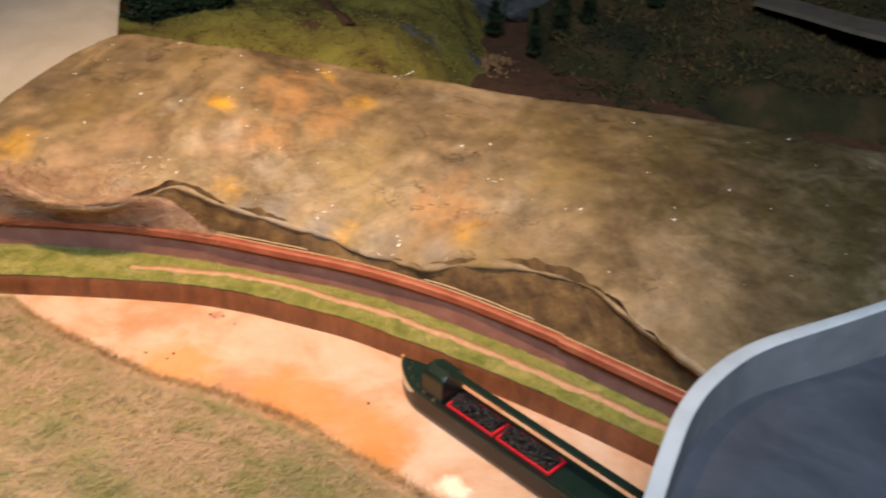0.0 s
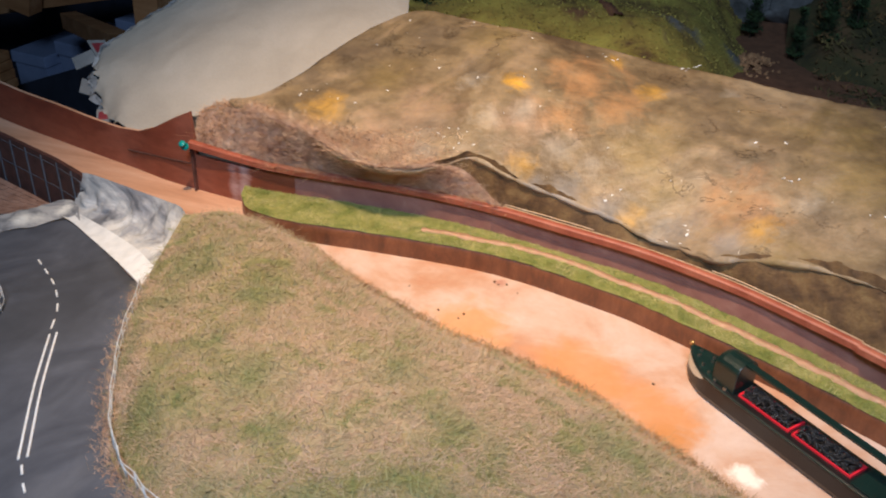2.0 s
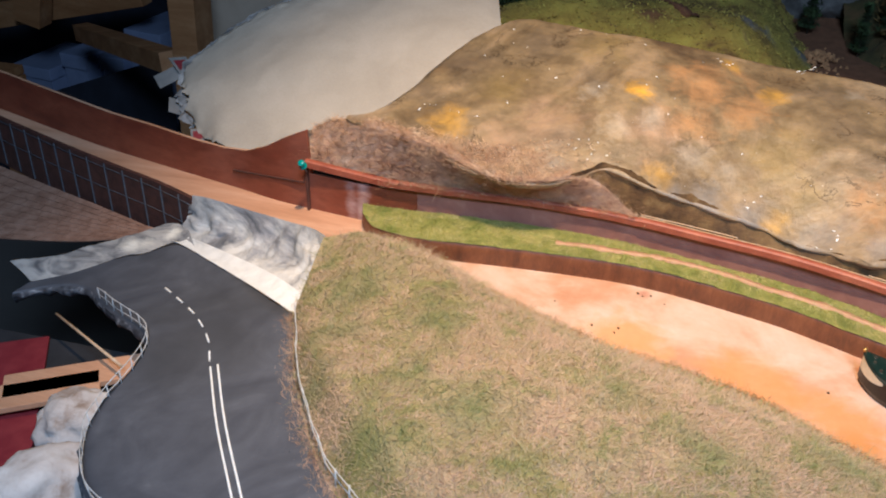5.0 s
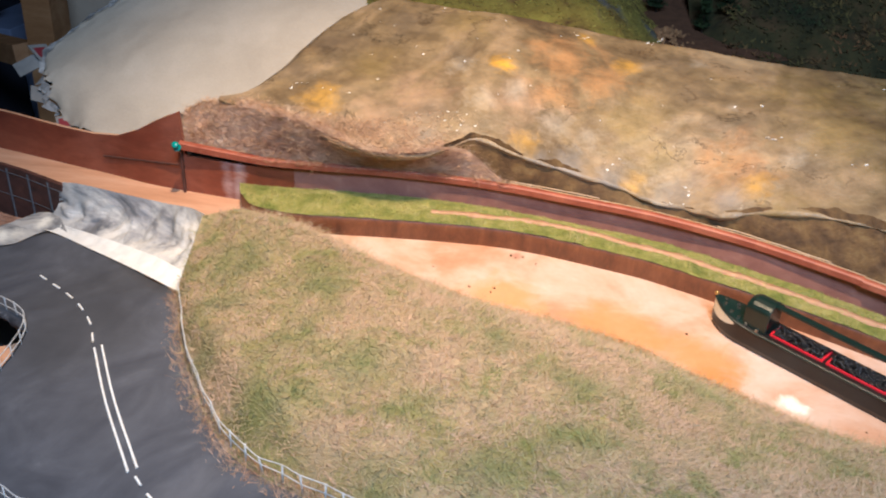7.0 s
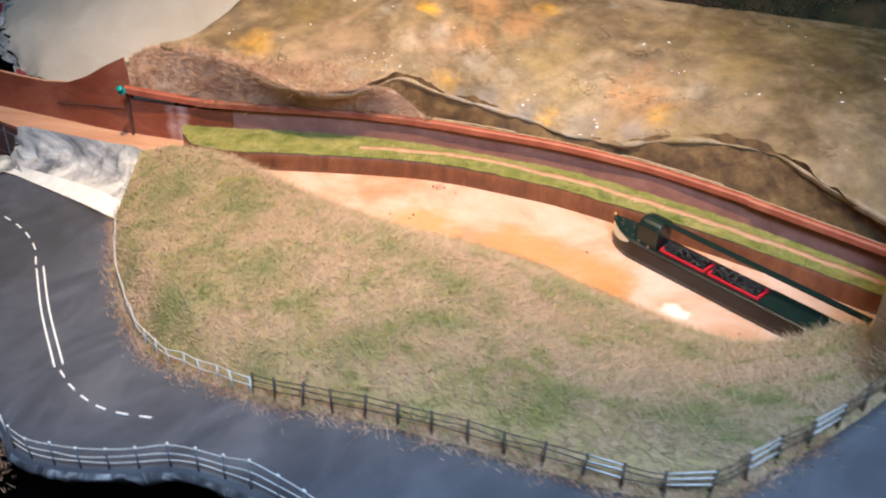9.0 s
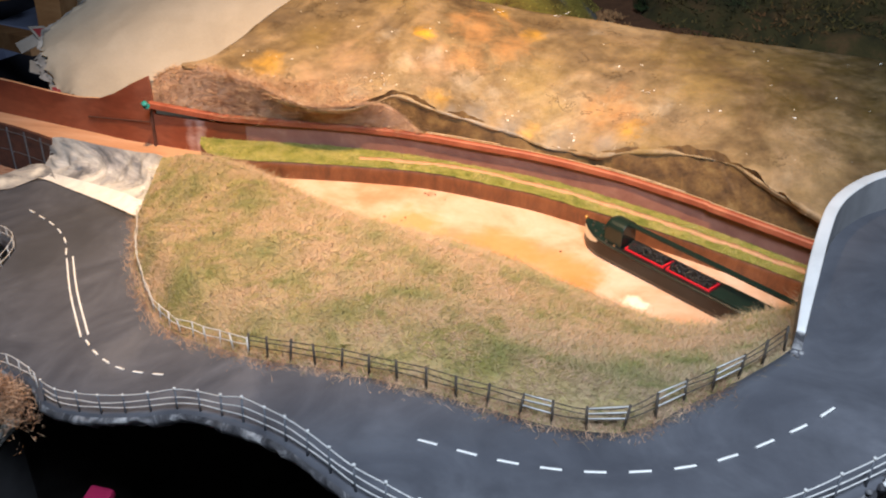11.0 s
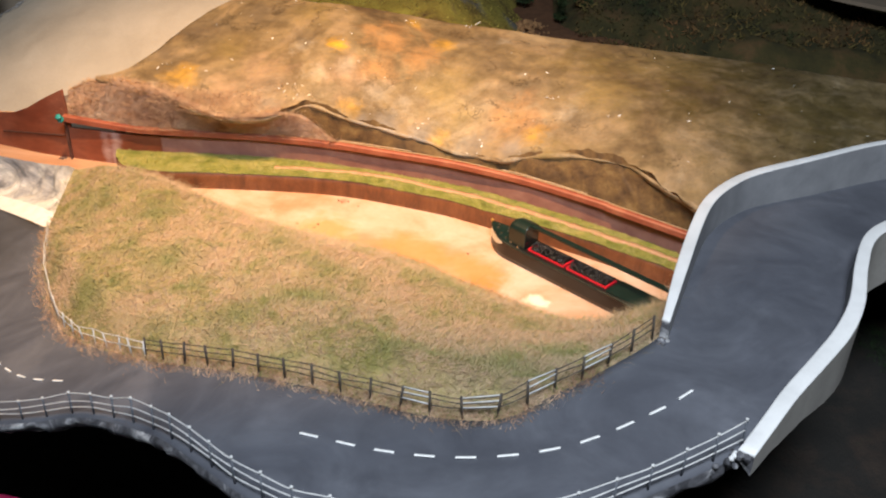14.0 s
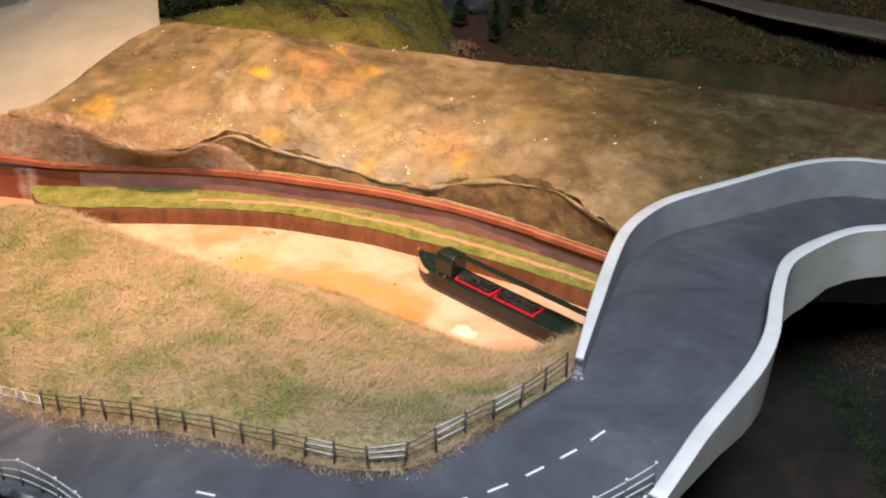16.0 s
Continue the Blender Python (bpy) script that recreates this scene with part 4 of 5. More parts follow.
def parapet(name, label, face_in, face_out, top_h, low_out, lean, keep=1.0):
    """A curved wall: inner face on the road, outer face down below the deck, pale coping."""
    n = 90
    a, b = spline(face_in, n), spline(face_out, n)
    h = np.interp(np.linspace(0, 1, n), np.linspace(0, 1, len(top_h)), top_h)
    lo = np.interp(np.linspace(0, 1, n), np.linspace(0, 1, len(low_out)), low_out) + [wobble(x, y, 0, 40, 0.0025) for x, y in b[:, :2]]
    a = a * keep + b * (1 - keep)
    base = on_road(offset(a, lean), -0.003)
    w = thing(name, label, "parapet", kind="structure")
    # shade of both faces lies in their materials; only the coping stays white
    part("inner_face", sheet([base, np.c_[a[:, :2], h - 0.001]]), INNERSHADE, w, "inner face greyed for its shade")
    part("outer_face", sheet([np.c_[b[:, :2], h - 0.001], np.c_[b[:, :2], h * 0.5 + lo * 0.5], np.c_[b[:, :2], lo]]), OUTERSHADE, w, "beige outer face dulled for its shade")
    a2, b2 = offset(a, 0.0), offset(b, 0.0)
    rings = [[(*p[:2], t - 0.0012), (*p[:2], t - 0.0004), (p[0] * 0.9 + q[0] * 0.1, p[1] * 0.9 + q[1] * 0.1, t), (p[0] * 0.1 + q[0] * 0.9, p[1] * 0.1 + q[1] * 0.9, t), (*q[:2], t - 0.0004), (*q[:2], t - 0.0012)] for p, q, t in zip(a2, b2, h)]
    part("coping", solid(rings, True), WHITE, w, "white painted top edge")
    cap = [[(*base[i][:2], base[i][2]), (*a[i][:2], h[i] - 0.001), (*b[i][:2], h[i] - 0.001), (*b[i][:2], lo[i])] for i in (0,)]
    bm = bmesh.new()
    bm.faces.new([bm.verts.new(tuple(map(float, v))) for v in cap[0]])
    part("end_face", bm, EDGE, w, "chipped plaster end")
    return w


parapet("parapet_1", "curved white bridge parapet, its inner face greyed for shade", [(0.114, -0.388), (0.136, -0.324), (0.154, -0.268), (0.170, -0.227), (0.191, -0.196), (0.217, -0.171), (0.272, -0.137), (0.335, -0.097), (0.370, -0.080), (0.398, -0.074), (0.43, -0.077), (0.62, -0.12)],
        [(0.106, -0.384), (0.122, -0.322), (0.140, -0.264), (0.157, -0.220), (0.181, -0.185), (0.211, -0.158), (0.268, -0.125), (0.332, -0.086), (0.368, -0.069), (0.399, -0.063), (0.432, -0.066), (0.622, -0.110)],
        [0.173, 0.180, 0.186, 0.190, 0.192, 0.194, 0.195, 0.195, 0.195, 0.195, 0.195, 0.194], [0.14, 0.10, 0.02, -0.01, -0.01, -0.01, 0.0, 0.02, 0.03, 0.04, 0.05, 0.05], -0.001, 0.66)
parapet("parapet_2", "curved white bridge parapet with a chipped end", [(0.139, -0.505), (0.159, -0.477), (0.177, -0.451), (0.203, -0.417), (0.226, -0.385), (0.245, -0.349), (0.263, -0.298), (0.282, -0.257), (0.307, -0.232), (0.349, -0.207), (0.382, -0.199), (0.45, -0.195), (0.62, -0.209)],
        [(0.148, -0.510), (0.168, -0.482), (0.186, -0.457), (0.212, -0.424), (0.235, -0.393), (0.254, -0.356), (0.271, -0.305), (0.288, -0.266), (0.312, -0.242), (0.349, -0.217), (0.382, -0.209), (0.45, -0.205), (0.62, -0.219)],
        [0.164, 0.172, 0.176, 0.180, 0.182, 0.185, 0.188, 0.191, 0.193, 0.193, 0.193, 0.193, 0.193], [0.148, 0.143, 0.135, 0.127, 0.121, 0.120, 0.130, 0.141, 0.147, 0.151, 0.153, 0.153, 0.153], 0.001)
# broken plaster lumps at the ends of the parapets
rng = np.random.default_rng(36)
for cx, cy, count in ((0.110, -0.390, 3), (0.138, -0.509, 8), (0.128, -0.517, 5)):
    for _ in range(count):
        x, y, size = cx + rng.normal(0, 0.004), cy + rng.normal(0, 0.003), rng.uniform(0.0012, 0.0030)
        bm = bmesh.new()
        bmesh.ops.create_icosphere(bm, subdivisions=2, radius=size)
        for v in bm.verts:
            v.co *= 1 + 0.45 * noise.noise(v.co * 420 + Vector((cx * 90, x * 300, 0)))
        bm.transform(pose(x, y, road_height(x, y) + size * 0.3, *rng.uniform(0, 360, 3)))
        tagged(part("plaster_lump", bm, EDGE if cx < 0.12 or rng.uniform() < 0.6 else WHITE), "broken lump of white plaster at the parapet's end", "lump", "plaster lumps")

# ---- painted rock hillside ----
rock_height = plate([(-0.235, 0.264, 0.150), (-0.329, 0.211, 0.125), (-0.001, 0.208, 0.132), (-0.456, 0.257, 0.132), (0.183, 0.329, 0.144), (-0.291, 0.329, 0.167), (-0.175, 0.278, 0.145), (-0.072, 0.116, 0.056), (-0.226, 0.151, 0.090), (-0.471, 0.155, 0.112),
                     (-0.124, 0.35, 0.152), (-0.372, 0.184, 0.11), (-0.223, 0.191, 0.11), (-0.118, 0.175, 0.091), (-0.012, 0.12, 0.083), (-0.181, 0.145, 0.083), (0.109, 0.018, 0.089), (-0.40, 0.268, 0.135), (-0.236, 0.309, 0.16), (0.16, 0.136, 0.133),
                     (-0.485, 0.129, 0.094)], 2e-3)
FOOT = [(-0.560, 0.176), (-0.545, 0.170), (-0.498, 0.154), (-0.442, 0.138), (-0.385, 0.120), (-0.335, 0.125), (-0.299, 0.141), (-0.270, 0.157), (-0.223, 0.146), (-0.172, 0.140), (-0.108, 0.131), (-0.057, 0.112), (-0.015, 0.091), (0.046, 0.074), (0.091, 0.055),
        (0.129, 0.032), (0.158, 0.0), (0.199, -0.044), (0.26, -0.09), (0.36, -0.08), (0.60, -0.05)]
CREST = [(-0.56, 0.18), (-0.53, 0.19), (-0.500, 0.235), (-0.486, 0.279), (-0.468, 0.323), (-0.445, 0.361), (-0.41, 0.392), (-0.35, 0.38), (-0.299, 0.366), (-0.218, 0.363), (-0.139, 0.365), (-0.042, 0.353), (0.062, 0.327), (0.18, 0.324), (0.292, 0.294), (0.397, 0.254), (0.50, 0.223), (0.60, 0.18), (0.70, 0.16)]
S1 = lambda v: min(1.0, max(0.0, v))  # noqa: E731
a, b = spline(FOOT, 170), spline(CREST, 170)
rock_rows = []
lip = np.array([(x, y, rock_height(x, y)) for x, y in a])
lip[:, 1] += [wobble(x, 0, 0, 30, 0.004) + wobble(x, y, 9, 80, 0.0020) for x, y, _ in lip]
rock_rows.append(lip + np.array([0, 0.004, -0.006]))
rock_rows.append(lip + np.array([0, 0.0004, -0.0016]))
for k in np.linspace(0, 1, 56):
    row = []
    for p, q in zip(a, b):
        x, y = p * (1 - k) + q * k
        rough = min(1.0, (1 - k) * 8)
        row.append((x, y + wobble(x, 0, 0, 30, 0.004) * max(0, 1 - k * 6) + wobble(x, p[1], 9, 80, 0.0020) * max(0, 1 - k * 14), rock_height(x, y) + wobble(x, y, 0, 13, 0.0024) * rough + wobble(x, y, 3, 55, 0.0012)))
    rock_rows.append(np.array(row))
for out, drop in ((0.008, 0.004), (0.02, 0.02), (0.04, 0.06), (0.06, 0.13)):
    row = rock_rows[57].copy()
    nn = offset(row, 1.0) - row
    row[:, :2] += nn[:, :2] * out
    row[:, 2] -= drop
    rock_rows.append(row)
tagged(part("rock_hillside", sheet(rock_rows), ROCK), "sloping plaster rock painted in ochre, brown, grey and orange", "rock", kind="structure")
# earth behind the wall, under the rock
inner = offset(cope, 0.012)
east = [q for q in FOOT if q[0] > -0.36][:-3]
first = int(np.argmin(abs(cope[:, 0] + 0.36)))
line = spline(inner[first:], 150)
foot2 = spline(east, 150)
rows = [np.c_[line[:, :2], np.full(150, 0.044)]]
for k in (0.3, 0.6, 0.85, 1.0, 1.15):
    row = np.c_[line[:, :2] * (1 - k) + foot2[:, :2] * k + (0, 0.003 * k), np.zeros(150)]
    row[:, 2] = [0.046 + k * (min(rock_height(x, y) - 0.003, 0.100) - 0.046) + wobble(x, y, 0, 40, 0.006) for x, y, _ in row]
    rows.append(row)
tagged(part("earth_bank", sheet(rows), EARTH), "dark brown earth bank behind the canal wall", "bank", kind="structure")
# bank of dead grass between the wall and the rock at the west end
upper = spline([(-0.606, 0.186), (-0.580, 0.188)] + [(x, y - 0.001) for x, y in FOOT if x < -0.215], 90)
last = int(np.argmin(abs(cope[:, 0] + 0.225)))
lower = spline(offset(cope, 0.010)[:last], 90)
west_rows = []
for k in np.linspace(0, 1, 14):
    row = np.c_[lower[:, :2] * (1 - k) + upper[:, :2] * k, np.zeros(90)]
    for q, u in zip(row, upper):
        rise = rock_height(u[0], u[1]) + 0.0045 * S1((-0.235 - u[0]) / 0.05) - 0.030 * S1((-0.53 - u[0]) / 0.07)
        base = 0.048 + 0.012 * S1((-0.45 - q[0]) / 0.15)
        rise = base + (rise - base) * (0.08 + 0.92 * S1((-0.232 - u[0]) / 0.075))
        q[2] = base + (rise - base) * k**0.85 + wobble(q[0], q[1], 0, 45, 0.004) * math.sin(math.pi * k)
    west_rows.append(row)
for back, lift in ((0.006, 0.0035), (0.016, -0.001)):
    row = np.array([(u[0], u[1] + back, (rock_height(u[0], u[1] + back) + lift - 0.030 * S1((-0.53 - u[0]) / 0.07)) * S1((-0.232 - u[0]) / 0.075) + 0.050 * (1 - S1((-0.232 - u[0]) / 0.075))) for u in upper])
    west_rows.append(row)
DRYMAT = material("matted_dead_grass", [(0.34, (0.20, 0.095, 0.058)), (0.45, (0.40, 0.24, 0.16)), (0.66, (0.56, 0.40, 0.29))], scale=35, detail=8, rough=0.95, bump=0.8, bump_scale=300)
tagged(part("dead_grass_bank", sheet(west_rows), DRYMAT), "bank matted with brown dead grass above the wall", "bank", kind="structure")
rng = np.random.default_rng(41)
west = scatter(west_rows, 15000, 42)
top_strip = scatter([r[0:66] for r in rock_rows[1:14]], 12000, 43)
fade = rng.uniform(0, 1, len(top_strip)) < np.clip((-0.25 - top_strip[:, 0]) / 0.16, 0, 1) * np.clip(1.2 - (top_strip[:, 1] - 0.12) / 0.06, 0, 1)
tagged(blades("dry_grass", np.vstack([west, top_strip[fade]]), 0.0072, 0.0006, 1.1, BANKBLADE, None, seed=44, comb=(0.15, -0.45)), "fluffy straw-brown dead grass hanging over the canal wall", "grass", kind="stuff")

# loose weeds trailing over the coping
rng = np.random.default_rng(47)
weeds = []
for x0, count, wide in ((-0.476, 160, 0.016), (-0.445, 120, 0.012), (-0.405, 60, 0.008), (-0.36, 60, 0.010), (-0.31, 90, 0.012), (-0.265, 60, 0.008), (-0.24, 40, 0.003)):
    px = rng.normal(x0, wide, count)
    weeds += [(x, np.interp(x, cope[:, 0], cope[:, 1]) + rng.uniform(-0.001, 0.010), 0.0555 + rng.uniform(0, 0.003)) for x in px]
tagged(blades("trailing_weeds", weeds, 0.015, 0.0006, 0.8, DRYBLADE, None, seed=48, comb=(0.1, -0.75)), "wispy brown weeds trailing over the coping", "weeds", kind="stuff")

# ---- narrowboat ----
boat = thing("narrowboat", "dark green working narrowboat model loaded with coal", "narrowboat", at=(-0.0243, 0.0053, 0.0))
boat.rotation_euler = (0, 0, radians(-39.8))
L, W = 0.284, 0.0157


def beam(u):
    nose = min(1.0, max(0.0, u / 0.036))
    tail = min(1.0, max(0.0, (L - u) / 0.022))
    return W * (math.sin(nose * math.pi / 2) ** 0.75) * (tail ** 0.35 if tail < 1 else 1)


us = np.r_[np.linspace(0.0, 0.05, 14), np.linspace(0.06, L - 0.03, 12), np.linspace(L - 0.025, L, 9)]
sheer = lambda u: 0.0228 + 0.0080 * max(0, 1 - u / 0.05) ** 1.6 + 0.002 * max(0, (u - L + 0.04) / 0.04)  # noqa: E731
rings = []
for u in us:
    w = max(beam(u), 0.0007)
    t = sheer(u)
    shift = 0.004 * max(0, 1 - u / 0.03)
    rings.append([(u + shift, -w * 0.86, 0.0004), (u, -w, 0.006), (u, -w, t - 0.003), (u, -w * 1.04, t - 0.0022), (u, -w * 1.04, t - 0.001), (u, -w * 0.97, t), (u, w * 0.97, t), (u, w * 1.04, t - 0.001), (u, w * 1.04, t - 0.0022),
                  (u, w, t - 0.003), (u, w, 0.006), (u + shift, w * 0.86, 0.0004)])
part("hull", solid(rings), BLACKPAINT, boat, "black hull sides")
for side in (-1, 1):
    band = [u for u in us if u < L - 0.004]
    part("gunwale", tube([(u, side * max(beam(u), 0.0007) * 1.02, sheer(u) - 0.0012) for u in band], 0.0009), GREENPAINT, boat, "dark green rubbing strake")
    cream = [u for u in np.linspace(0.0004, 0.030, 16)]
    lo = [(u, side * (max(beam(u), 0.0007) * 1.0 + 0.0004), sheer(u) - 0.0150 + u * u * 11) for u in cream]
    hi = [(u, side * (max(beam(u), 0.0007) * 1.04 + 0.0004), sheer(u) - 0.0022) for u in cream]
    part("bow_panel", sheet([lo, hi]), CREAM, boat, "cream painted bow panel")
part("foredeck", sheet([[(u, -beam(u) * 0.95, sheer(u) + 0.0003) for u in np.linspace(0.001, 0.04, 14)], [(u, 0, sheer(u) + 0.0016) for u in np.linspace(0.001, 0.04, 14)], [(u, beam(u) * 0.95, sheer(u) + 0.0003) for u in np.linspace(0.001, 0.04, 14)]]), GREENPAINT, boat, "glossy dark green foredeck")
rings = [[(0.004 + r * math.cos(a) - 0.004, r * math.sin(a), 0.0255 + h) for a in np.linspace(0, 2 * math.pi, 10, endpoint=False)] for r, h in ((0.0012, 0), (0.0021, 0.0012), (0.0021, 0.003), (0.0008, 0.0042))]
part("stem_fender", solid(rings, True), BRASS, boat, "tan rope stem fender")
for u, v in ((0.010, 0.0015), (0.013, -0.004), (0.022, -0.0085), (0.031, -0.0105), (0.040, -0.0125), (0.021, 0.006), (0.052, -0.0138), (0.024, 0.001)):
    part("cleat", box(u - 0.0013, u + 0.0013, v - 0.0011, v + 0.0011, sheer(u), sheer(u) + 0.0024, 0.0005), STEEL, boat, "small bright cleat")
# cratch: a box with a rounded top
rings = []
for u in (0.036, 0.0366, 0.041, 0.059, 0.0596):
    k = 0.0005 if u in (0.036, 0.0596) else 0.0
    ht = 0.0318 if u >= 0.041 else 0.0300
    ring = [(u, -0.0125 + k, 0.014), (u, -0.0125 + k, 0.014 + ht * 0.72)]
    ring += [(u, -0.0125 * math.cos(s) * (1 - k * 40), 0.014 + ht * 0.72 + (ht * 0.28 - k) * math.sin(s)) for s in np.linspace(0.25, math.pi - 0.25, 9)]
    ring += [(u, 0.0125 - k, 0.014 + ht * 0.72), (u, 0.0125 - k, 0.014)]
    rings.append(ring)
part("cratch", solid(rings), GREENPAINT, boat, "glossy dark green cratch with a rounded top")
# decks at the sides of the hold, hold frames and coal
part("rear_deck", box(0.174, 0.262, -0.0145, 0.0145, 0.0150, 0.0196, 0.0008), GREENPAINT, boat, "flat dark green cloth cover")
for u0, u1 in ((0.063, 0.114), (0.117, 0.171)):
    part("hold_frame", box(u0, u1, -0.0100, -0.0087, 0.0155, 0.0198, 0.0004), REDPAINT, boat, "bright red hold coaming")
    part("hold_frame", box(u0, u1, 0.0087, 0.0100, 0.0155, 0.0198, 0.0004), REDPAINT, boat, "bright red hold coaming")
    part("hold_frame", box(u0, u0 + 0.002, -0.0085, 0.0085, 0.0155, 0.0204, 0.0004), REDPAINT, boat, "bright red hold coaming")
    part("hold_frame", box(u1 - 0.002, u1, -0.0085, 0.0085, 0.0155, 0.0204, 0.0004), REDPAINT, boat, "bright red hold coaming")
    rng = np.random.default_rng(int(u0 * 1000))
    bm = bmesh.new()
    for _ in range(330):
        u, v = rng.uniform(u0 + 0.002, u1 - 0.002), rng.uniform(-0.0082, 0.0082)
        heap = 0.0195 + 0.0062 * (1 - (v / 0.0085) ** 2) * rng.uniform(0.4, 1.1)
        s = rng.uniform(0.0009, 0.0018)
        bmesh.ops.create_icosphere(bm, subdivisions=1, radius=s, matrix=pose(u, v, heap, *rng.uniform(0, 360, 3)) @ Matrix.Diagonal((1, *rng.uniform(0.6, 1.0, 2), 1)))
    tagged(part("coal", bm, COAL, boat, "heap of glossy black coal"), kind="stuff")
part("top_plank", box(0.055, 0.266, -0.0032, 0.0032, 0.0425, 0.0450, 0.0006), GREENPAINT, boat, "long dark plank above the hold")
for u in (0.264,):
    part("plank_stand", box(u - 0.0012, u + 0.0012, -0.0028, 0.0028, 0.016, 0.0428, 0.0003), GREENPAINT, boat)
rings = [[(u, -0.0115 * w, 0.016), (u, -0.0108 * w, h), (u, 0, h + 0.0022), (u, 0.0108 * w, h), (u, 0.0115 * w, 0.016)] for u, w, h in ((0.259, 1.15, 0.0285), (0.270, 1.15, 0.0285), (0.276, 0.9, 0.027))]
part("stern_cabin", solid(rings), GREENPAINT, boat, "glossy dark green stern cabin")
part("chimney", tube([(0.270, 0.004, 0.028), (0.270, 0.004, 0.034)], 0.0016, 10), STEEL, boat)

for o in boat.children:
    if o.name.split(".")[0] in ("stem_fender", "cratch", "rear_deck", "hold_frame", "coal", "top_plank", "plank_stand", "stern_cabin", "chimney"):
        o.location.z += 0.005

# ---- plaster hill behind the trough ----
LOWP = [(-0.802, 0.262, 0.039), (-0.768, 0.233, 0.034), (-0.735, 0.214, 0.037), (-0.705, 0.206, 0.035), (-0.668, 0.222, 0.045), (-0.643, 0.242, 0.055), (-0.56, 0.26, 0.06), (-0.48, 0.28, 0.08), (-0.43, 0.40, 0.11)]
HIP = [(-0.838, 0.310, 0.066), (-0.848, 0.350, 0.080), (-0.826, 0.395, 0.098), (-0.780, 0.440, 0.126), (-0.715, 0.476, 0.152), (-0.64, 0.51, 0.172), (-0.57, 0.53, 0.182), (-0.50, 0.53, 0.182), (-0.47, 0.53, 0.172)]
a, b = spline(LOWP, 80), spline(HIP, 80)
rows = []
for k in np.linspace(0, 1, 40):
    row = a * (1 - k) + b * k
    for q in row:
        ragged = max(0, 1 - min(k, 1 - k) * 14)
        q[2] += 0.012 * math.sin(math.pi * k) + wobble(q[0], q[1], 0, 8, 0.006) + wobble(q[0], q[1], 5, 60, 0.004) * ragged
        q[1] += wobble(q[0], q[1], 3, 70, 0.008) * ragged
    row[0][0] += wobble(k, 0, 0, 8, 0.014)
    row[1][0] += wobble(k, 0, 0, 8, 0.010)
    rows.append(row)
rows.append(rows[-1] + np.array([0, 0.03, -0.03]))
tagged(part("plaster_hill", sheet(rows), PLASTER), "smooth unpainted off-white plaster hillside", "hillside", kind="structure")

rim_up = spline(HIP[:7], 90)
rim_side = np.array([r[0] for r in rows])[::-1]
for line, out, seed in ((rim_up, (-0.015, 0.008, 0.006), 3), (rim_side, (-0.012, -0.003, -0.010), 8)):
    n = len(line)
    ragged = np.array([out]) * np.array([[0.75 + 6 * wobble(i * 0.09, seed, 0, 1.0, 0.10)] for i in range(n)])
    tagged(part("card_edge", sheet([line + (0, 0, -0.004), line + ragged * 0.5 + (0, 0, -0.004), line + ragged + (0, 0, -0.006)]), CARDPRINT), "torn printed newspaper edge under the plaster hill", "card", "card strips")

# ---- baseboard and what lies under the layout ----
# added board hides the room floor; its blackness is the void's shade
tagged(part("baseboard", box(-0.95, 1.8, -0.72, 1.9, -0.42, -0.40), SHADEBLACK), "board far below the road, coloured near black for deep shade", "board", kind="structure")
S = lambda v: (lambda c: c * c * (3 - 2 * c))(min(1.0, max(0.0, v)))  # noqa: E731


def ground(name, label, xs, ys, height, mat, cat="ground"):
    bm = sheet([[(x, y, height(x, y)) for x in xs] for y in ys])
    return tagged(part(name, bm, mat), label, cat, kind="structure")


# far hills behind the rock
def hill(x, y):
    return -0.02 + 0.115 * S((0.045 - x) / 0.20) * (1 - 0.6 * S((0.70 - y) / 0.25)) + 0.05 * S((y - 0.85) / 0.3) * S((-0.02 - x) / 0.15) + wobble(x, y, 0, 9, 0.016) + wobble(x, y, 4, 40, 0.005)


def bank(x, y):
    edge = 0.645 + 0.16 * S((0.42 - x) / 0.3) + 0.02 * math.sin(x * 9)
    return 0.0 + 0.045 * S((y - edge) / 0.06) + 0.13 * S((y - edge - 0.05) / 0.55) + wobble(x, y, 0, 11, 0.014) + wobble(x, y, 4, 45, 0.006)


ground("far_hill", "mossy yellow-green model hill with bare grey rock", np.linspace(-0.62, 0.10, 90), np.linspace(0.44, 1.35, 110), hill, MOSS, "hill")
ground("far_bank", "dark olive and russet scrub bank", np.linspace(0.06, 1.5, 120), np.linspace(0.62, 1.7, 90), lambda x, y: bank(x, y) - 0.05 * S((0.14 - x) / 0.08), SCRUB, "bank")
ground("stream_bed", "flat dark brown dirt track below the bank", np.linspace(-0.1, 1.4, 60), np.linspace(0.30, 1.25, 50), lambda x, y: 0.004 + wobble(x, y, 0, 20, 0.003), TRACKDIRT, "track")
# footpath winding up the hill
p = spline([(-0.20, 0.70), (-0.235, 0.78), (-0.27, 0.85), (-0.30, 0.93), (-0.29, 1.02)], 50)
l, r = offset(p, 0.008), offset(p, -0.008)
tagged(part("footpath", sheet([[(x, y, hill(x, y) - 0.004) for x, y in l], [(x, y, hill(x, y) + 0.004) for x, y in l], [(x, y, hill(x, y) + 0.004) for x, y in r], [(x, y, hill(x, y) - 0.004) for x, y in r]]), TRACKDIRT),
       "red-brown dirt footpath up the mossy hill", "footpath", kind="structure")
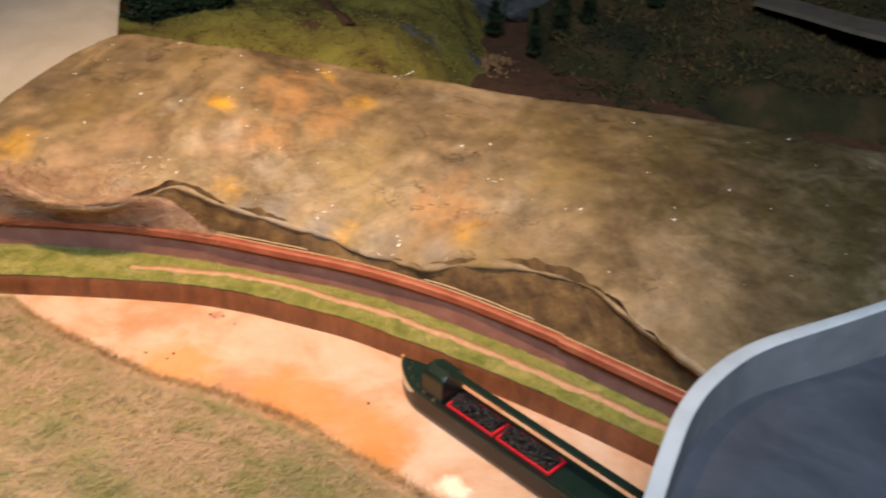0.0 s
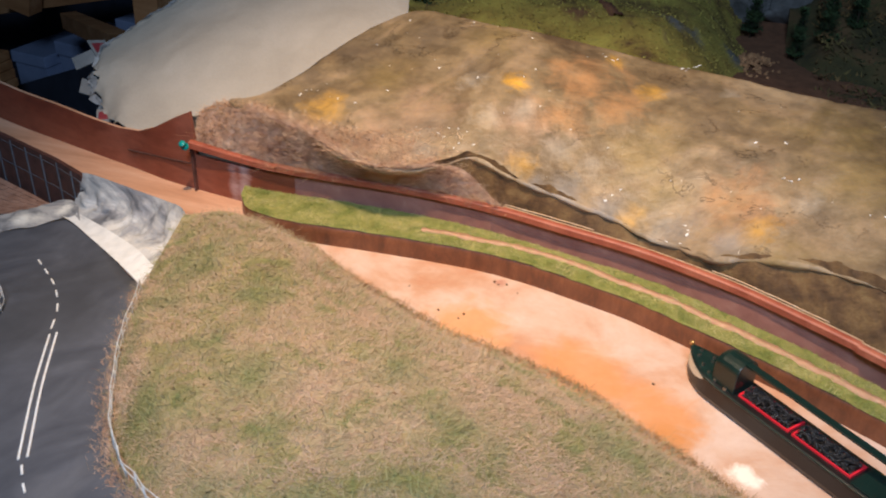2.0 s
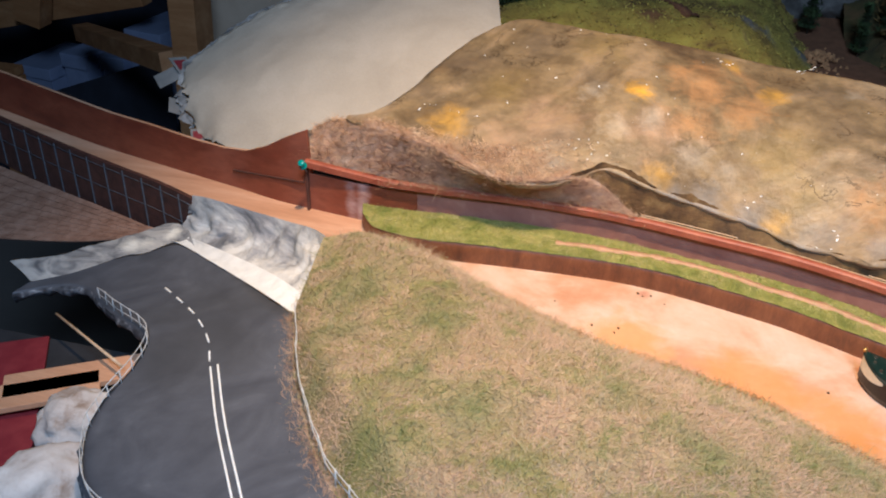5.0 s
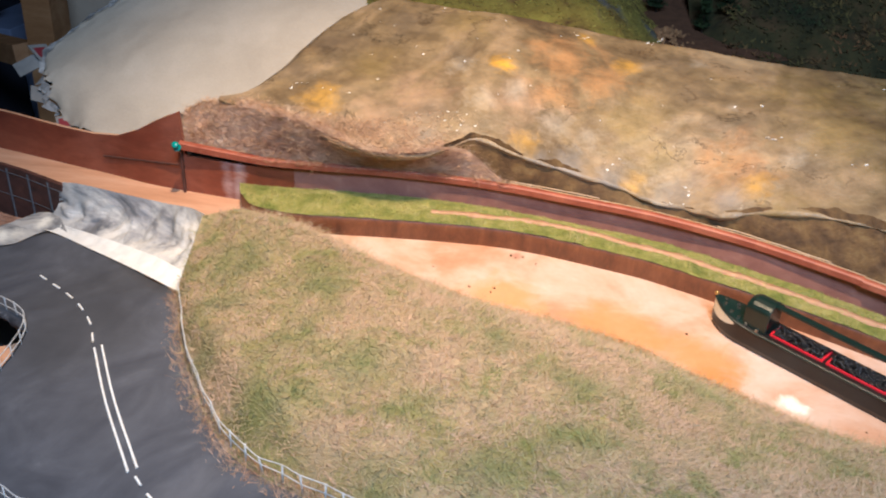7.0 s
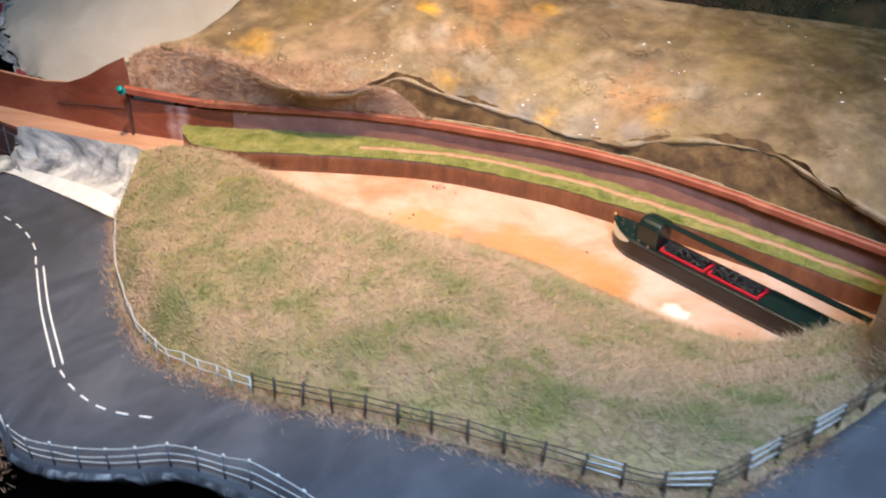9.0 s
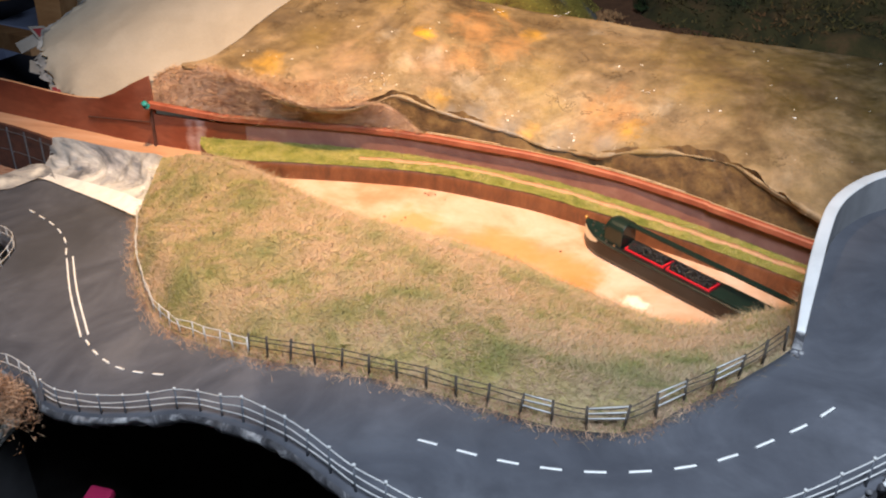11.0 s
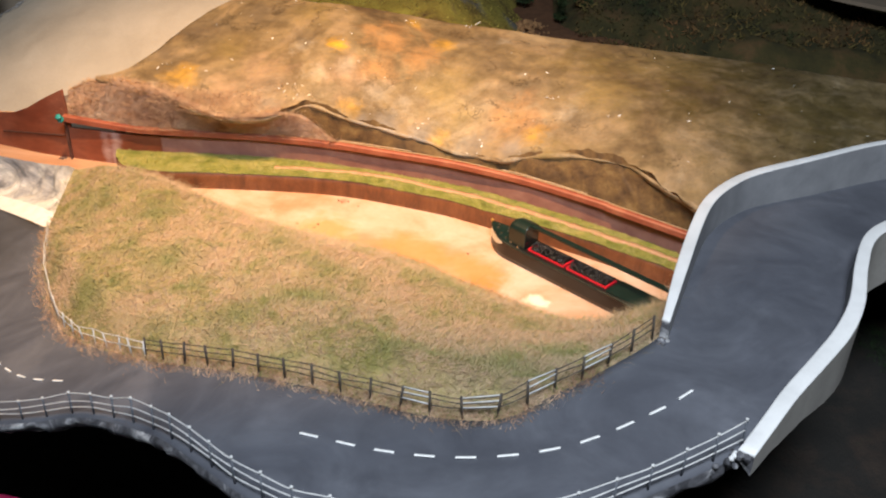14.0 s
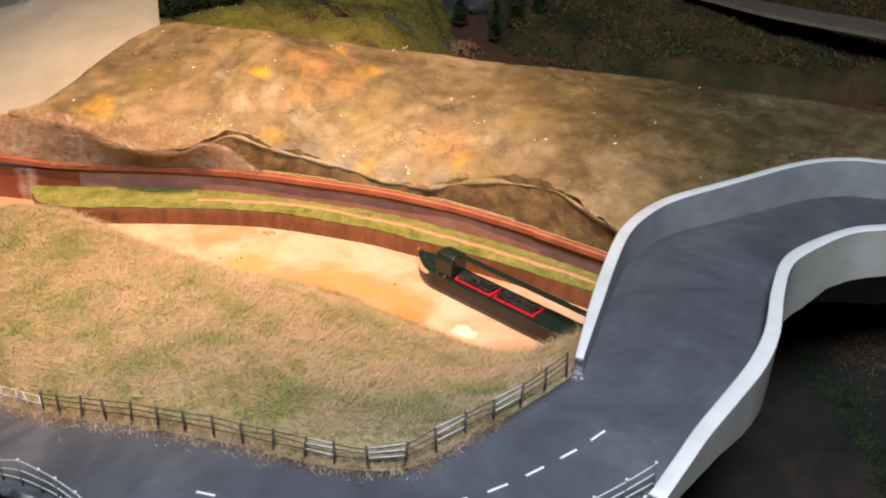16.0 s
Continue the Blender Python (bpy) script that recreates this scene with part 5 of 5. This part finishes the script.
# grey rock face with a mine opening
CX, CZ, R = 0.02, 0.055, 0.035
face = []
for i, a in enumerate(np.linspace(0, 2 * math.pi, 48, endpoint=False)):
    ring = []
    for k in np.linspace(0, 1, 12):
        d = R * (1 + 0.15 * math.sin(3 * a)) * (1 - k) + (0.20 + 0.05 * math.sin(2 * a + 1)) * k
        x, zz = CX + d * math.cos(a), CZ + d * math.sin(a) * 0.8
        ring.append((x + wobble(x, zz, 1, 18, 0.02), 1.08 + 0.10 * k + wobble(x, zz, 0, 18, 0.03), zz))
    ring.insert(0, (CX + R * 0.7 * math.cos(a), 1.30, CZ + R * 0.7 * math.sin(a)))
    face.append(ring)
tagged(part("rock_face", sheet(face, closed=True), GREYROCK), "rugged grey rock face with a dark mine opening", "rock face", kind="structure")
# heap of rubble
rng = np.random.default_rng(61)
bm = bmesh.new()
for _ in range(150):
    x, y = rng.normal(0.008, 0.016), rng.normal(0.855, 0.022)
    bmesh.ops.create_icosphere(bm, subdivisions=1, radius=rng.uniform(0.003, 0.006), matrix=pose(x, y, 0.004 + 0.016 * math.exp(-((x - 0.008) ** 2 + (y - 0.855) ** 2) / 0.0006) * rng.uniform(0.5, 1), *rng.uniform(0, 360, 3)) @ Matrix.Diagonal((1, 0.7, 0.6, 1)))
tagged(part("rubble_heap", bm, RUBBLE), "small heap of orange-brown rubble beside the track", "rubble", kind="stuff")


def conifer(x, y, zz, height, width, seed):
    t = thing("conifer", "dark green bottle-brush model conifer on the bank", "tree", "conifers on the bank", at=(x, y, zz))
    rng = np.random.default_rng(seed)
    part("trunk", tube([(0, 0, -0.01), (0, 0, height * 0.95)], 0.0018, 6), BARK, t)
    n = 1500
    h = rng.uniform(0.08, 1.0, n)
    tier = 0.72 + 0.28 * np.cos(h * 40)
    rad = width * np.power(1 - h, 0.55) * tier * rng.uniform(0.25, 1.0, n) + 0.001
    a = rng.uniform(0, 2 * math.pi, n)
    places = np.c_[rad * np.cos(a), rad * np.sin(a), h * height]
    blades("crown", places, 0.006, 0.0028, 0.9, FOLIAGE, t, seed=seed)
    return t


for k, (x, y, h, w) in enumerate(((0.073, 0.90, 0.086, 0.015), (0.115, 0.92, 0.110, 0.021), (0.160, 0.95, 0.10, 0.019), (0.275, 0.985, 0.11, 0.024), (0.00, 1.0, 0.06, 0.022), (0.33, 1.02, 0.10, 0.024))):
    conifer(x, y, max(0.004, bank(x, y) - 0.05 * S((0.14 - x) / 0.08) - 0.004) if x > 0.06 else 0.01, h, w, 70 + k)


def bush(x, y, zz, size, mat, seed, label):
    t = thing("bush", label, "bush", "bushes", at=(x, y, zz))
    rng = np.random.default_rng(seed)
    part("stem", tube([(0, 0, -0.012), (0.002, 0, size * 0.5)], 0.002, 6), BARK, t)
    d = rng.normal(0, 1, (1600, 3))
    d /= np.linalg.norm(d, axis=1)[:, None]
    lump = 0.75 + 0.35 * np.array([noise.noise(Vector(v) * 2.2 + Vector((seed, 0, 0))) for v in d])
    p = d * (size * lump * rng.uniform(0.65, 1.0, 1600))[:, None] * (1.2, 1.0, 0.8)
    p[:, 2] = p[:, 2] + size * 0.55
    blades("crown", p, 0.007, 0.004, 1.0, mat, t, seed=seed + 1)


for k, (x, y, sz) in enumerate(((-0.52, 0.72, 0.045), (-0.47, 0.75, 0.042), (-0.425, 0.745, 0.034), (-0.50, 0.82, 0.06), (-0.43, 0.83, 0.05), (-0.56, 0.76, 0.05))):
    bush(x, y, hill(x, y) - 0.005, sz, FOLIAGE, 90 + k, "dark green clump of foliage on the far hill")
# scrub leaves over the far bank
SCRUBLEAF = material("russet_and_olive_scrub_leaf", [(0.38, (0.035, 0.045, 0.014)), (0.5, (0.11, 0.08, 0.022)), (0.62, (0.20, 0.09, 0.034))], scale=7, rough=0.9, bump=0, isle=0.4)
rng = np.random.default_rng(81)
n = 26000
px, py = rng.uniform(0.10, 1.45, n), rng.uniform(0.70, 1.6, n)
tagged(blades("scrub", np.c_[px, py, [bank(x, y) for x, y in zip(px, py)]], 0.010, 0.005, 0.8, SCRUBLEAF, None, seed=82), "dark scrub leaves covering the far bank", "scrub", kind="stuff")
px, py = rng.uniform(-0.6, 0.06, 16000), rng.uniform(0.46, 1.3, 16000)
MOSSLEAF = material("yellow_green_scatter", [(0.35, (0.15, 0.09, 0.03)), (0.5, (0.30, 0.23, 0.045)), (0.65, (0.38, 0.32, 0.065))], scale=14, rough=0.95, bump=0, isle=0.4)
tagged(blades("moss_scatter", np.c_[px, py, [hill(x, y) for x, y in zip(px, py)]], 0.004, 0.003, 0.8, MOSSLEAF, None, seed=83), "yellow-green moss scatter on the far hill", "moss", kind="stuff")
# pale ledge at the back
LEDGE = material("dull_tan_board", [(0.3, (0.16, 0.12, 0.085)), (0.7, (0.24, 0.185, 0.135))], scale=30, rough=0.9, bump=0.3)
a, b = spline([(0.42, 0.91), (0.48, 0.847), (0.549, 0.769), (0.631, 0.707), (0.717, 0.650), (0.95, 0.50)], 40), spline([(0.47, 0.95), (0.551, 0.857), (0.600, 0.82), (0.655, 0.784), (0.747, 0.729), (0.99, 0.58)], 40)
tagged(part("ledge", sheet([z(a, 0.113), z(a, 0.12), z(b, 0.122), z(b, 0.113)], smooth=False), LEDGE), "pale ledge of bare board running along the back", "ledge", kind="structure")

# ---- under and beside the bridge ----


def low(x, y):
    return -0.05 + 0.055 * math.exp(-(((x - 0.53) / 0.085) ** 2 + ((y + 0.07) / 0.12) ** 2)) + wobble(x, y, 0, 18, 0.008)


ground("low_ground", "brown and green ground below the bridge, coloured dark for its shade", np.linspace(0.17, 1.1, 80), np.linspace(-0.62, 0.25, 80), low, SHADEGROUND)
px, py = rng.uniform(0.42, 0.75, 24000), rng.uniform(-0.25, 0.10, 24000)
keep = np.exp(-(((px - 0.53) / 0.085) ** 2 + ((py + 0.07) / 0.12) ** 2)) > 0.25
tagged(blades("low_grass", np.c_[px, py, [low(x, y) for x, y in zip(px, py)]][keep], 0.0035, 0.0008, 0.8, SCRUBLEAF, None, seed=84), "tan and green grass mound below the bridge", "grass", kind="stuff")
# green flock darkened in its colour for the shade below the bridge
SHADEGREEN = material("green_flock_darkened_for_shade", [(0.36, (0.004, 0.010, 0.003)), (0.5, (0.012, 0.030, 0.008)), (0.65, (0.02, 0.05, 0.012))], scale=60, rough=0.95, bump=0.6)
p = spline([(0.395, -0.03), (0.412, -0.09), (0.425, -0.15), (0.430, -0.24), (0.425, -0.32)], 30)
idx = rng.integers(0, 30, 6000)
px, py = p[idx, 0] + rng.normal(0, 0.009, 6000), p[idx, 1] + rng.normal(0, 0.012, 6000)
tagged(blades("green_verge", np.c_[px, py, [low(x, y) for x, y in zip(px, py)]], 0.004, 0.0014, 0.8, SHADEGREEN, None, seed=85), "green flock strip below the bridge, coloured dark for its shade", "verge", kind="stuff")

# ---- timber framing and stores beyond the trough ----


def beam_between(a, b, w, h, label):
    a, b = Vector(a), Vector(b)
    m = (b - a).to_track_quat("X", "Z").to_matrix().to_4x4()
    d = (b - a).length
    bm = box(0, d, -w / 2, w / 2, -h / 2, h / 2, 0.002)
    ob = part("timber_beam", bm, TIMBER)
    ob.matrix_world = Matrix.Translation(a) @ m
    return tagged(ob, label, "beam", "timber framing")


beam_between((-1.252, 1.02, -0.90), (-1.200, 1.02, 0.60), 0.075, 0.060, "upright orange-brown timber post of the layout frame")
beam_between((-1.852, 1.500, -0.336), (-1.275, 1.000, -0.188), 0.045, 0.045, "sloping bare timber brace of the layout frame")
beam_between((-2.422, 1.600, -0.398), (-1.700, 1.600, -0.234), 0.05, 0.075, "long pale timber rail of the layout frame")
beam_between((-2.026, 1.520, -0.330), (-1.890, 1.520, 0.199), 0.06, 0.085, "dark upright timber post at the back of the frame")
tagged(part("black_sheet", solid([[(-2.289, 1.500, -0.646), (-2.289, 1.500, -0.900), (-1.593, 1.500, -0.900), (-1.593, 1.500, -0.384)], [(-2.289, 1.506, -0.646), (-2.289, 1.506, -0.900), (-1.593, 1.506, -0.900), (-1.593, 1.506, -0.384)]]), NAVY), "black sheet standing in front of the storage crates", "sheet")
tagged(part("dark_cloth", box(-2.95, -0.9, 2.1, 2.12, -0.9, 0.5), NAVY), "dark navy cloth hanging behind the timber frame", "cloth", kind="structure")
tagged(part("grey_panel", box(-1.36, -1.00, 1.30, 1.32, -0.90, 0.10, 0.002), BEIGEBOARD), "grey-beige board leaning behind the timber post", "board")


def crate(x0, x1, y, z0, z1, turn):
    """A tapered storage crate with a rim and two end grips."""
    c = thing("crate", "dull blue plastic storage crate under the layout", "crate", "storage crates", at=((x0 + x1) / 2, y, z0))
    c.rotation_euler = (0, 0, radians(turn))
    w, h = (x1 - x0) / 2, z1 - z0
    rings = [[(-w * k, -0.12 * k, e), (w * k, -0.12 * k, e), (w * k, 0.12 * k, e), (-w * k, 0.12 * k, e)] for k, e in ((0.90, 0.0), (0.97, h * 0.88))]
    part("crate_body", solid(rings), BLUEBOX, c)
    rim = part("crate_rim", box(-w - 0.004, w + 0.004, -0.124, 0.124, h * 0.88, h, 0.004), BLUEBOX, c)
    for side in (-1, 1):
        part("grip", box(side * w - 0.008, side * w + 0.008, -0.03, 0.03, h * 0.80, h * 0.87, 0.003), BLUEBOX, rim)


crate(-2.310, -2.165, 1.87, -0.90, -0.572, -8)
crate(-2.119, -2.023, 1.87, -0.90, -0.515, -10)
crate(-1.980, -1.892, 1.87, -0.90, -0.507, -6)
crate(-1.870, -1.736, 1.87, -0.90, -0.412, -10)
blocks = thing("stacked_blocks", "short stack of orange-brown wooden blocks", "blocks", at=(-1.969, 1.300, -0.485))
for k in range(4):
    part("block", box(-0.05 + 0.004 * k, 0.045 - 0.003 * k, -0.03, 0.03, k * 0.026, k * 0.026 + 0.024, 0.003), TIMBER, blocks)
part("block_stand", box(-0.04, 0.04, -0.028, 0.028, -0.9 - -0.485, 0.0, 0.002), TIMBER, blocks, "timber stub under the stack")
# cardboard strips sticking out of the plaster edge
for k, (x, y, zz, w, h, rz, ry) in enumerate(((-0.868, 0.335, 0.066, 0.020, 0.012, 40, -20), (-0.858, 0.352, 0.076, 0.013, 0.016, 60, 10), (-0.835, 0.285, 0.046, 0.010, 0.013, 35, 25), (-0.782, 0.240, 0.032, 0.009, 0.011, 30, 0))):
    strip = tagged(part("card_strip", box(-w, w, -h, h, -0.0006, 0.0006), CARDGREY), "torn grey printed card strip at the plaster edge", "card", "card strips")
    strip.matrix_world = pose(x, y, zz, 25, ry, rz)
    if k in (1, 3):
        part("print", box(-w * 0.7, w * 0.6, -h * 0.6, h * 0.6, 0.0007, 0.0010), PRINTRED, strip, "red printed patch")

# ---- things in the dark well by the road ----
rail = spline([(-0.585, -0.275), (-0.585, -0.330), (-0.572, -0.365), (-0.538, -0.388), (-0.498, -0.390), (-0.451, -0.390), (-0.418, -0.389), (-0.394, -0.366)], 60)
l, r = offset(rail, 0.0055), offset(rail, -0.0055)
tagged(part("white_rim", sheet([z(l, -0.112), z(l, -0.106), z(r, -0.106), z(r, -0.112)], closed=True, smooth=False), WHITE), "curved pale rim of a tub below the road", "rim")
tub = sheet([z(offset(rail, 0.002), -0.112), z(offset(rail, 0.004), -0.40)])
tagged(part("tub", tub, SHADEBLACK), "black tub side below the pale rim", "tub")
tool = thing("plastic_tool", "magenta plastic tool handle with pale markings", "tool", at=(-0.446, -0.396, -0.104))
tool.rotation_euler = (radians(12), 0, radians(-6))
part("handle", box(-0.012, 0.012, -0.06, 0.035, 0.0, 0.010, 0.004), MAGENTA, tool)
for k in range(3):
    part("marking", box(-0.005, 0.004, -0.018 + k * 0.009, -0.013 + k * 0.009, 0.0101, 0.0106, 0), WHITE, tool, "pale worn marking")
rng = np.random.default_rng(95)
px, py = rng.normal(-0.515, 0.020, 5000), rng.normal(-0.384, 0.007, 5000)
tuft = np.c_[px - 0.008, py + 0.014 - 0.35 * (px + 0.505), 0.024 - 0.9 * np.abs(py + 0.375) + rng.uniform(-0.012, 0.006, 5000)]
tagged(blades("brown_tuft", tuft, 0.0065, 0.0009, 0.9, DRYBLADE, None, seed=96, comb=(0, -0.5)), "shaggy orange-brown grass clump at the road edge", "grass", kind="stuff")
# the hole inside the bend: batten, boards and a cloth
beam2 = part("batten", tube([(-0.800, -0.053, -0.045), (-0.690, -0.110, -0.045)], 0.0016, 6), RAWEDGE)
tagged(beam2, "thin pale wooden batten lying in the hole", "batten")
for x, y, turn, length in ((-0.735, -0.115, 32, 0.070), (-0.762, -0.150, 32, 0.060)):
    tagged(part("loose_board", box(-length, length, -0.018, 0.018, -0.003, 0.003, 0.001, pose(x, y, -0.064, 0, 0, turn)), FLOORWOOD), "bare tan board in the hole beside the road", "board", "boards in the hole")
tagged(part("red_sheet", box(-0.15, 0.04, -0.12, 0.10, -0.002, 0.002, 0.001, pose(-0.80, -0.16, -0.078, 0, 0, 30)), PRINTRED), "dull red sheet under the boards in the hole", "sheet")
tagged(part("hole_shelf", box(-0.90, -0.60, -0.34, -0.05, -0.09, -0.082, 0.001), SHADEBLACK), "dark shelf under the boards in the hole", "shelf")


def plaster_stone(x, y, zz, sx, sy, sz, turn, seed):
    bm = bmesh.new()
    bmesh.ops.create_icosphere(bm, subdivisions=4, radius=1)
    for v in bm.verts:
        d = v.co.normalized()
        k = 1 + 0.22 * noise.fractal(d * 1.3 + Vector((seed, 0, 0)), 0.9, 2.0, 3) + 0.05 * noise.fractal(d * 6 + Vector((seed, 0, 0)), 0.9, 2.0, 3)
        v.co = Vector((d.x * sx * k, d.y * sy * k, max(d.z, -0.6) * sz * k))
    for f in bm.faces:
        f.smooth = True
    bm.transform(pose(x, y, zz, 0, 0, turn))
    tagged(part("plaster_stone", bm, FABRIC), "rough pale pinkish plaster stone beside the road", "stone", "plaster stones")


plaster_stone(-0.692, -0.178, -0.058, 0.040, 0.032, 0.030, 35, 2.0)
plaster_stone(-0.683, -0.262, -0.060, 0.032, 0.056, 0.032, -28, 5.0)

# small white plaster chips on the painted rock
rng = np.random.default_rng(101)
chips = [tuple(c) for c in scatter([r[8:] for r in rock_rows[3:57]], 60, 102) if c[0] < 0.35]
for x, y, count in ((-0.478, 0.207, 4), (-0.444, 0.201, 2), (-0.305, 0.180, 4), (-0.287, 0.186, 4), (-0.283, 0.170, 3), (-0.165, 0.341, 5), (-0.075, 0.360, 6), (0.038, 0.172, 6), (-0.127, 0.153, 4), (-0.05, 0.128, 5)):
    for _ in range(count):
        px, py = x + rng.normal(0, 0.006), y + rng.normal(0, 0.004)
        chips.append((px, py, rock_height(px, py) + 0.0006))
bm = bmesh.new()
for c in chips:
    size = rng.uniform(0.0006, 0.0015)
    bmesh.ops.create_icosphere(bm, subdivisions=1, radius=size, matrix=pose(c[0], c[1], c[2] + size * 0.15, *rng.uniform(-25, 25, 2), rng.uniform(0, 360)) @ Matrix.Diagonal((1.9, 0.8, 0.4, 1)))
tagged(part("plaster_chips", bm, VERGE), "scattered white plaster chips on the painted rock", "chips", kind="stuff")
# dark specks on the canal bed
bm = bmesh.new()
for x, y in ((-0.217, 0.083), (-0.222, 0.087), (-0.209, 0.086), (-0.195, 0.075), (-0.26, 0.02), (-0.235, 0.022), (-0.238, 0.014), (-0.05, -0.022), (0.085, -0.135), (-0.30, 0.05)):
    size = rng.uniform(0.0008, 0.0016)
    bmesh.ops.create_icosphere(bm, subdivisions=1, radius=size, matrix=pose(x, y, 0.0006, 0, 0, rng.uniform(0, 360)) @ Matrix.Diagonal((1.4, 1, 0.5, 1)))
tagged(part("bed_specks", bm, EARTH), "small dark flecks of dirt on the canal bed", "dirt", kind="stuff")
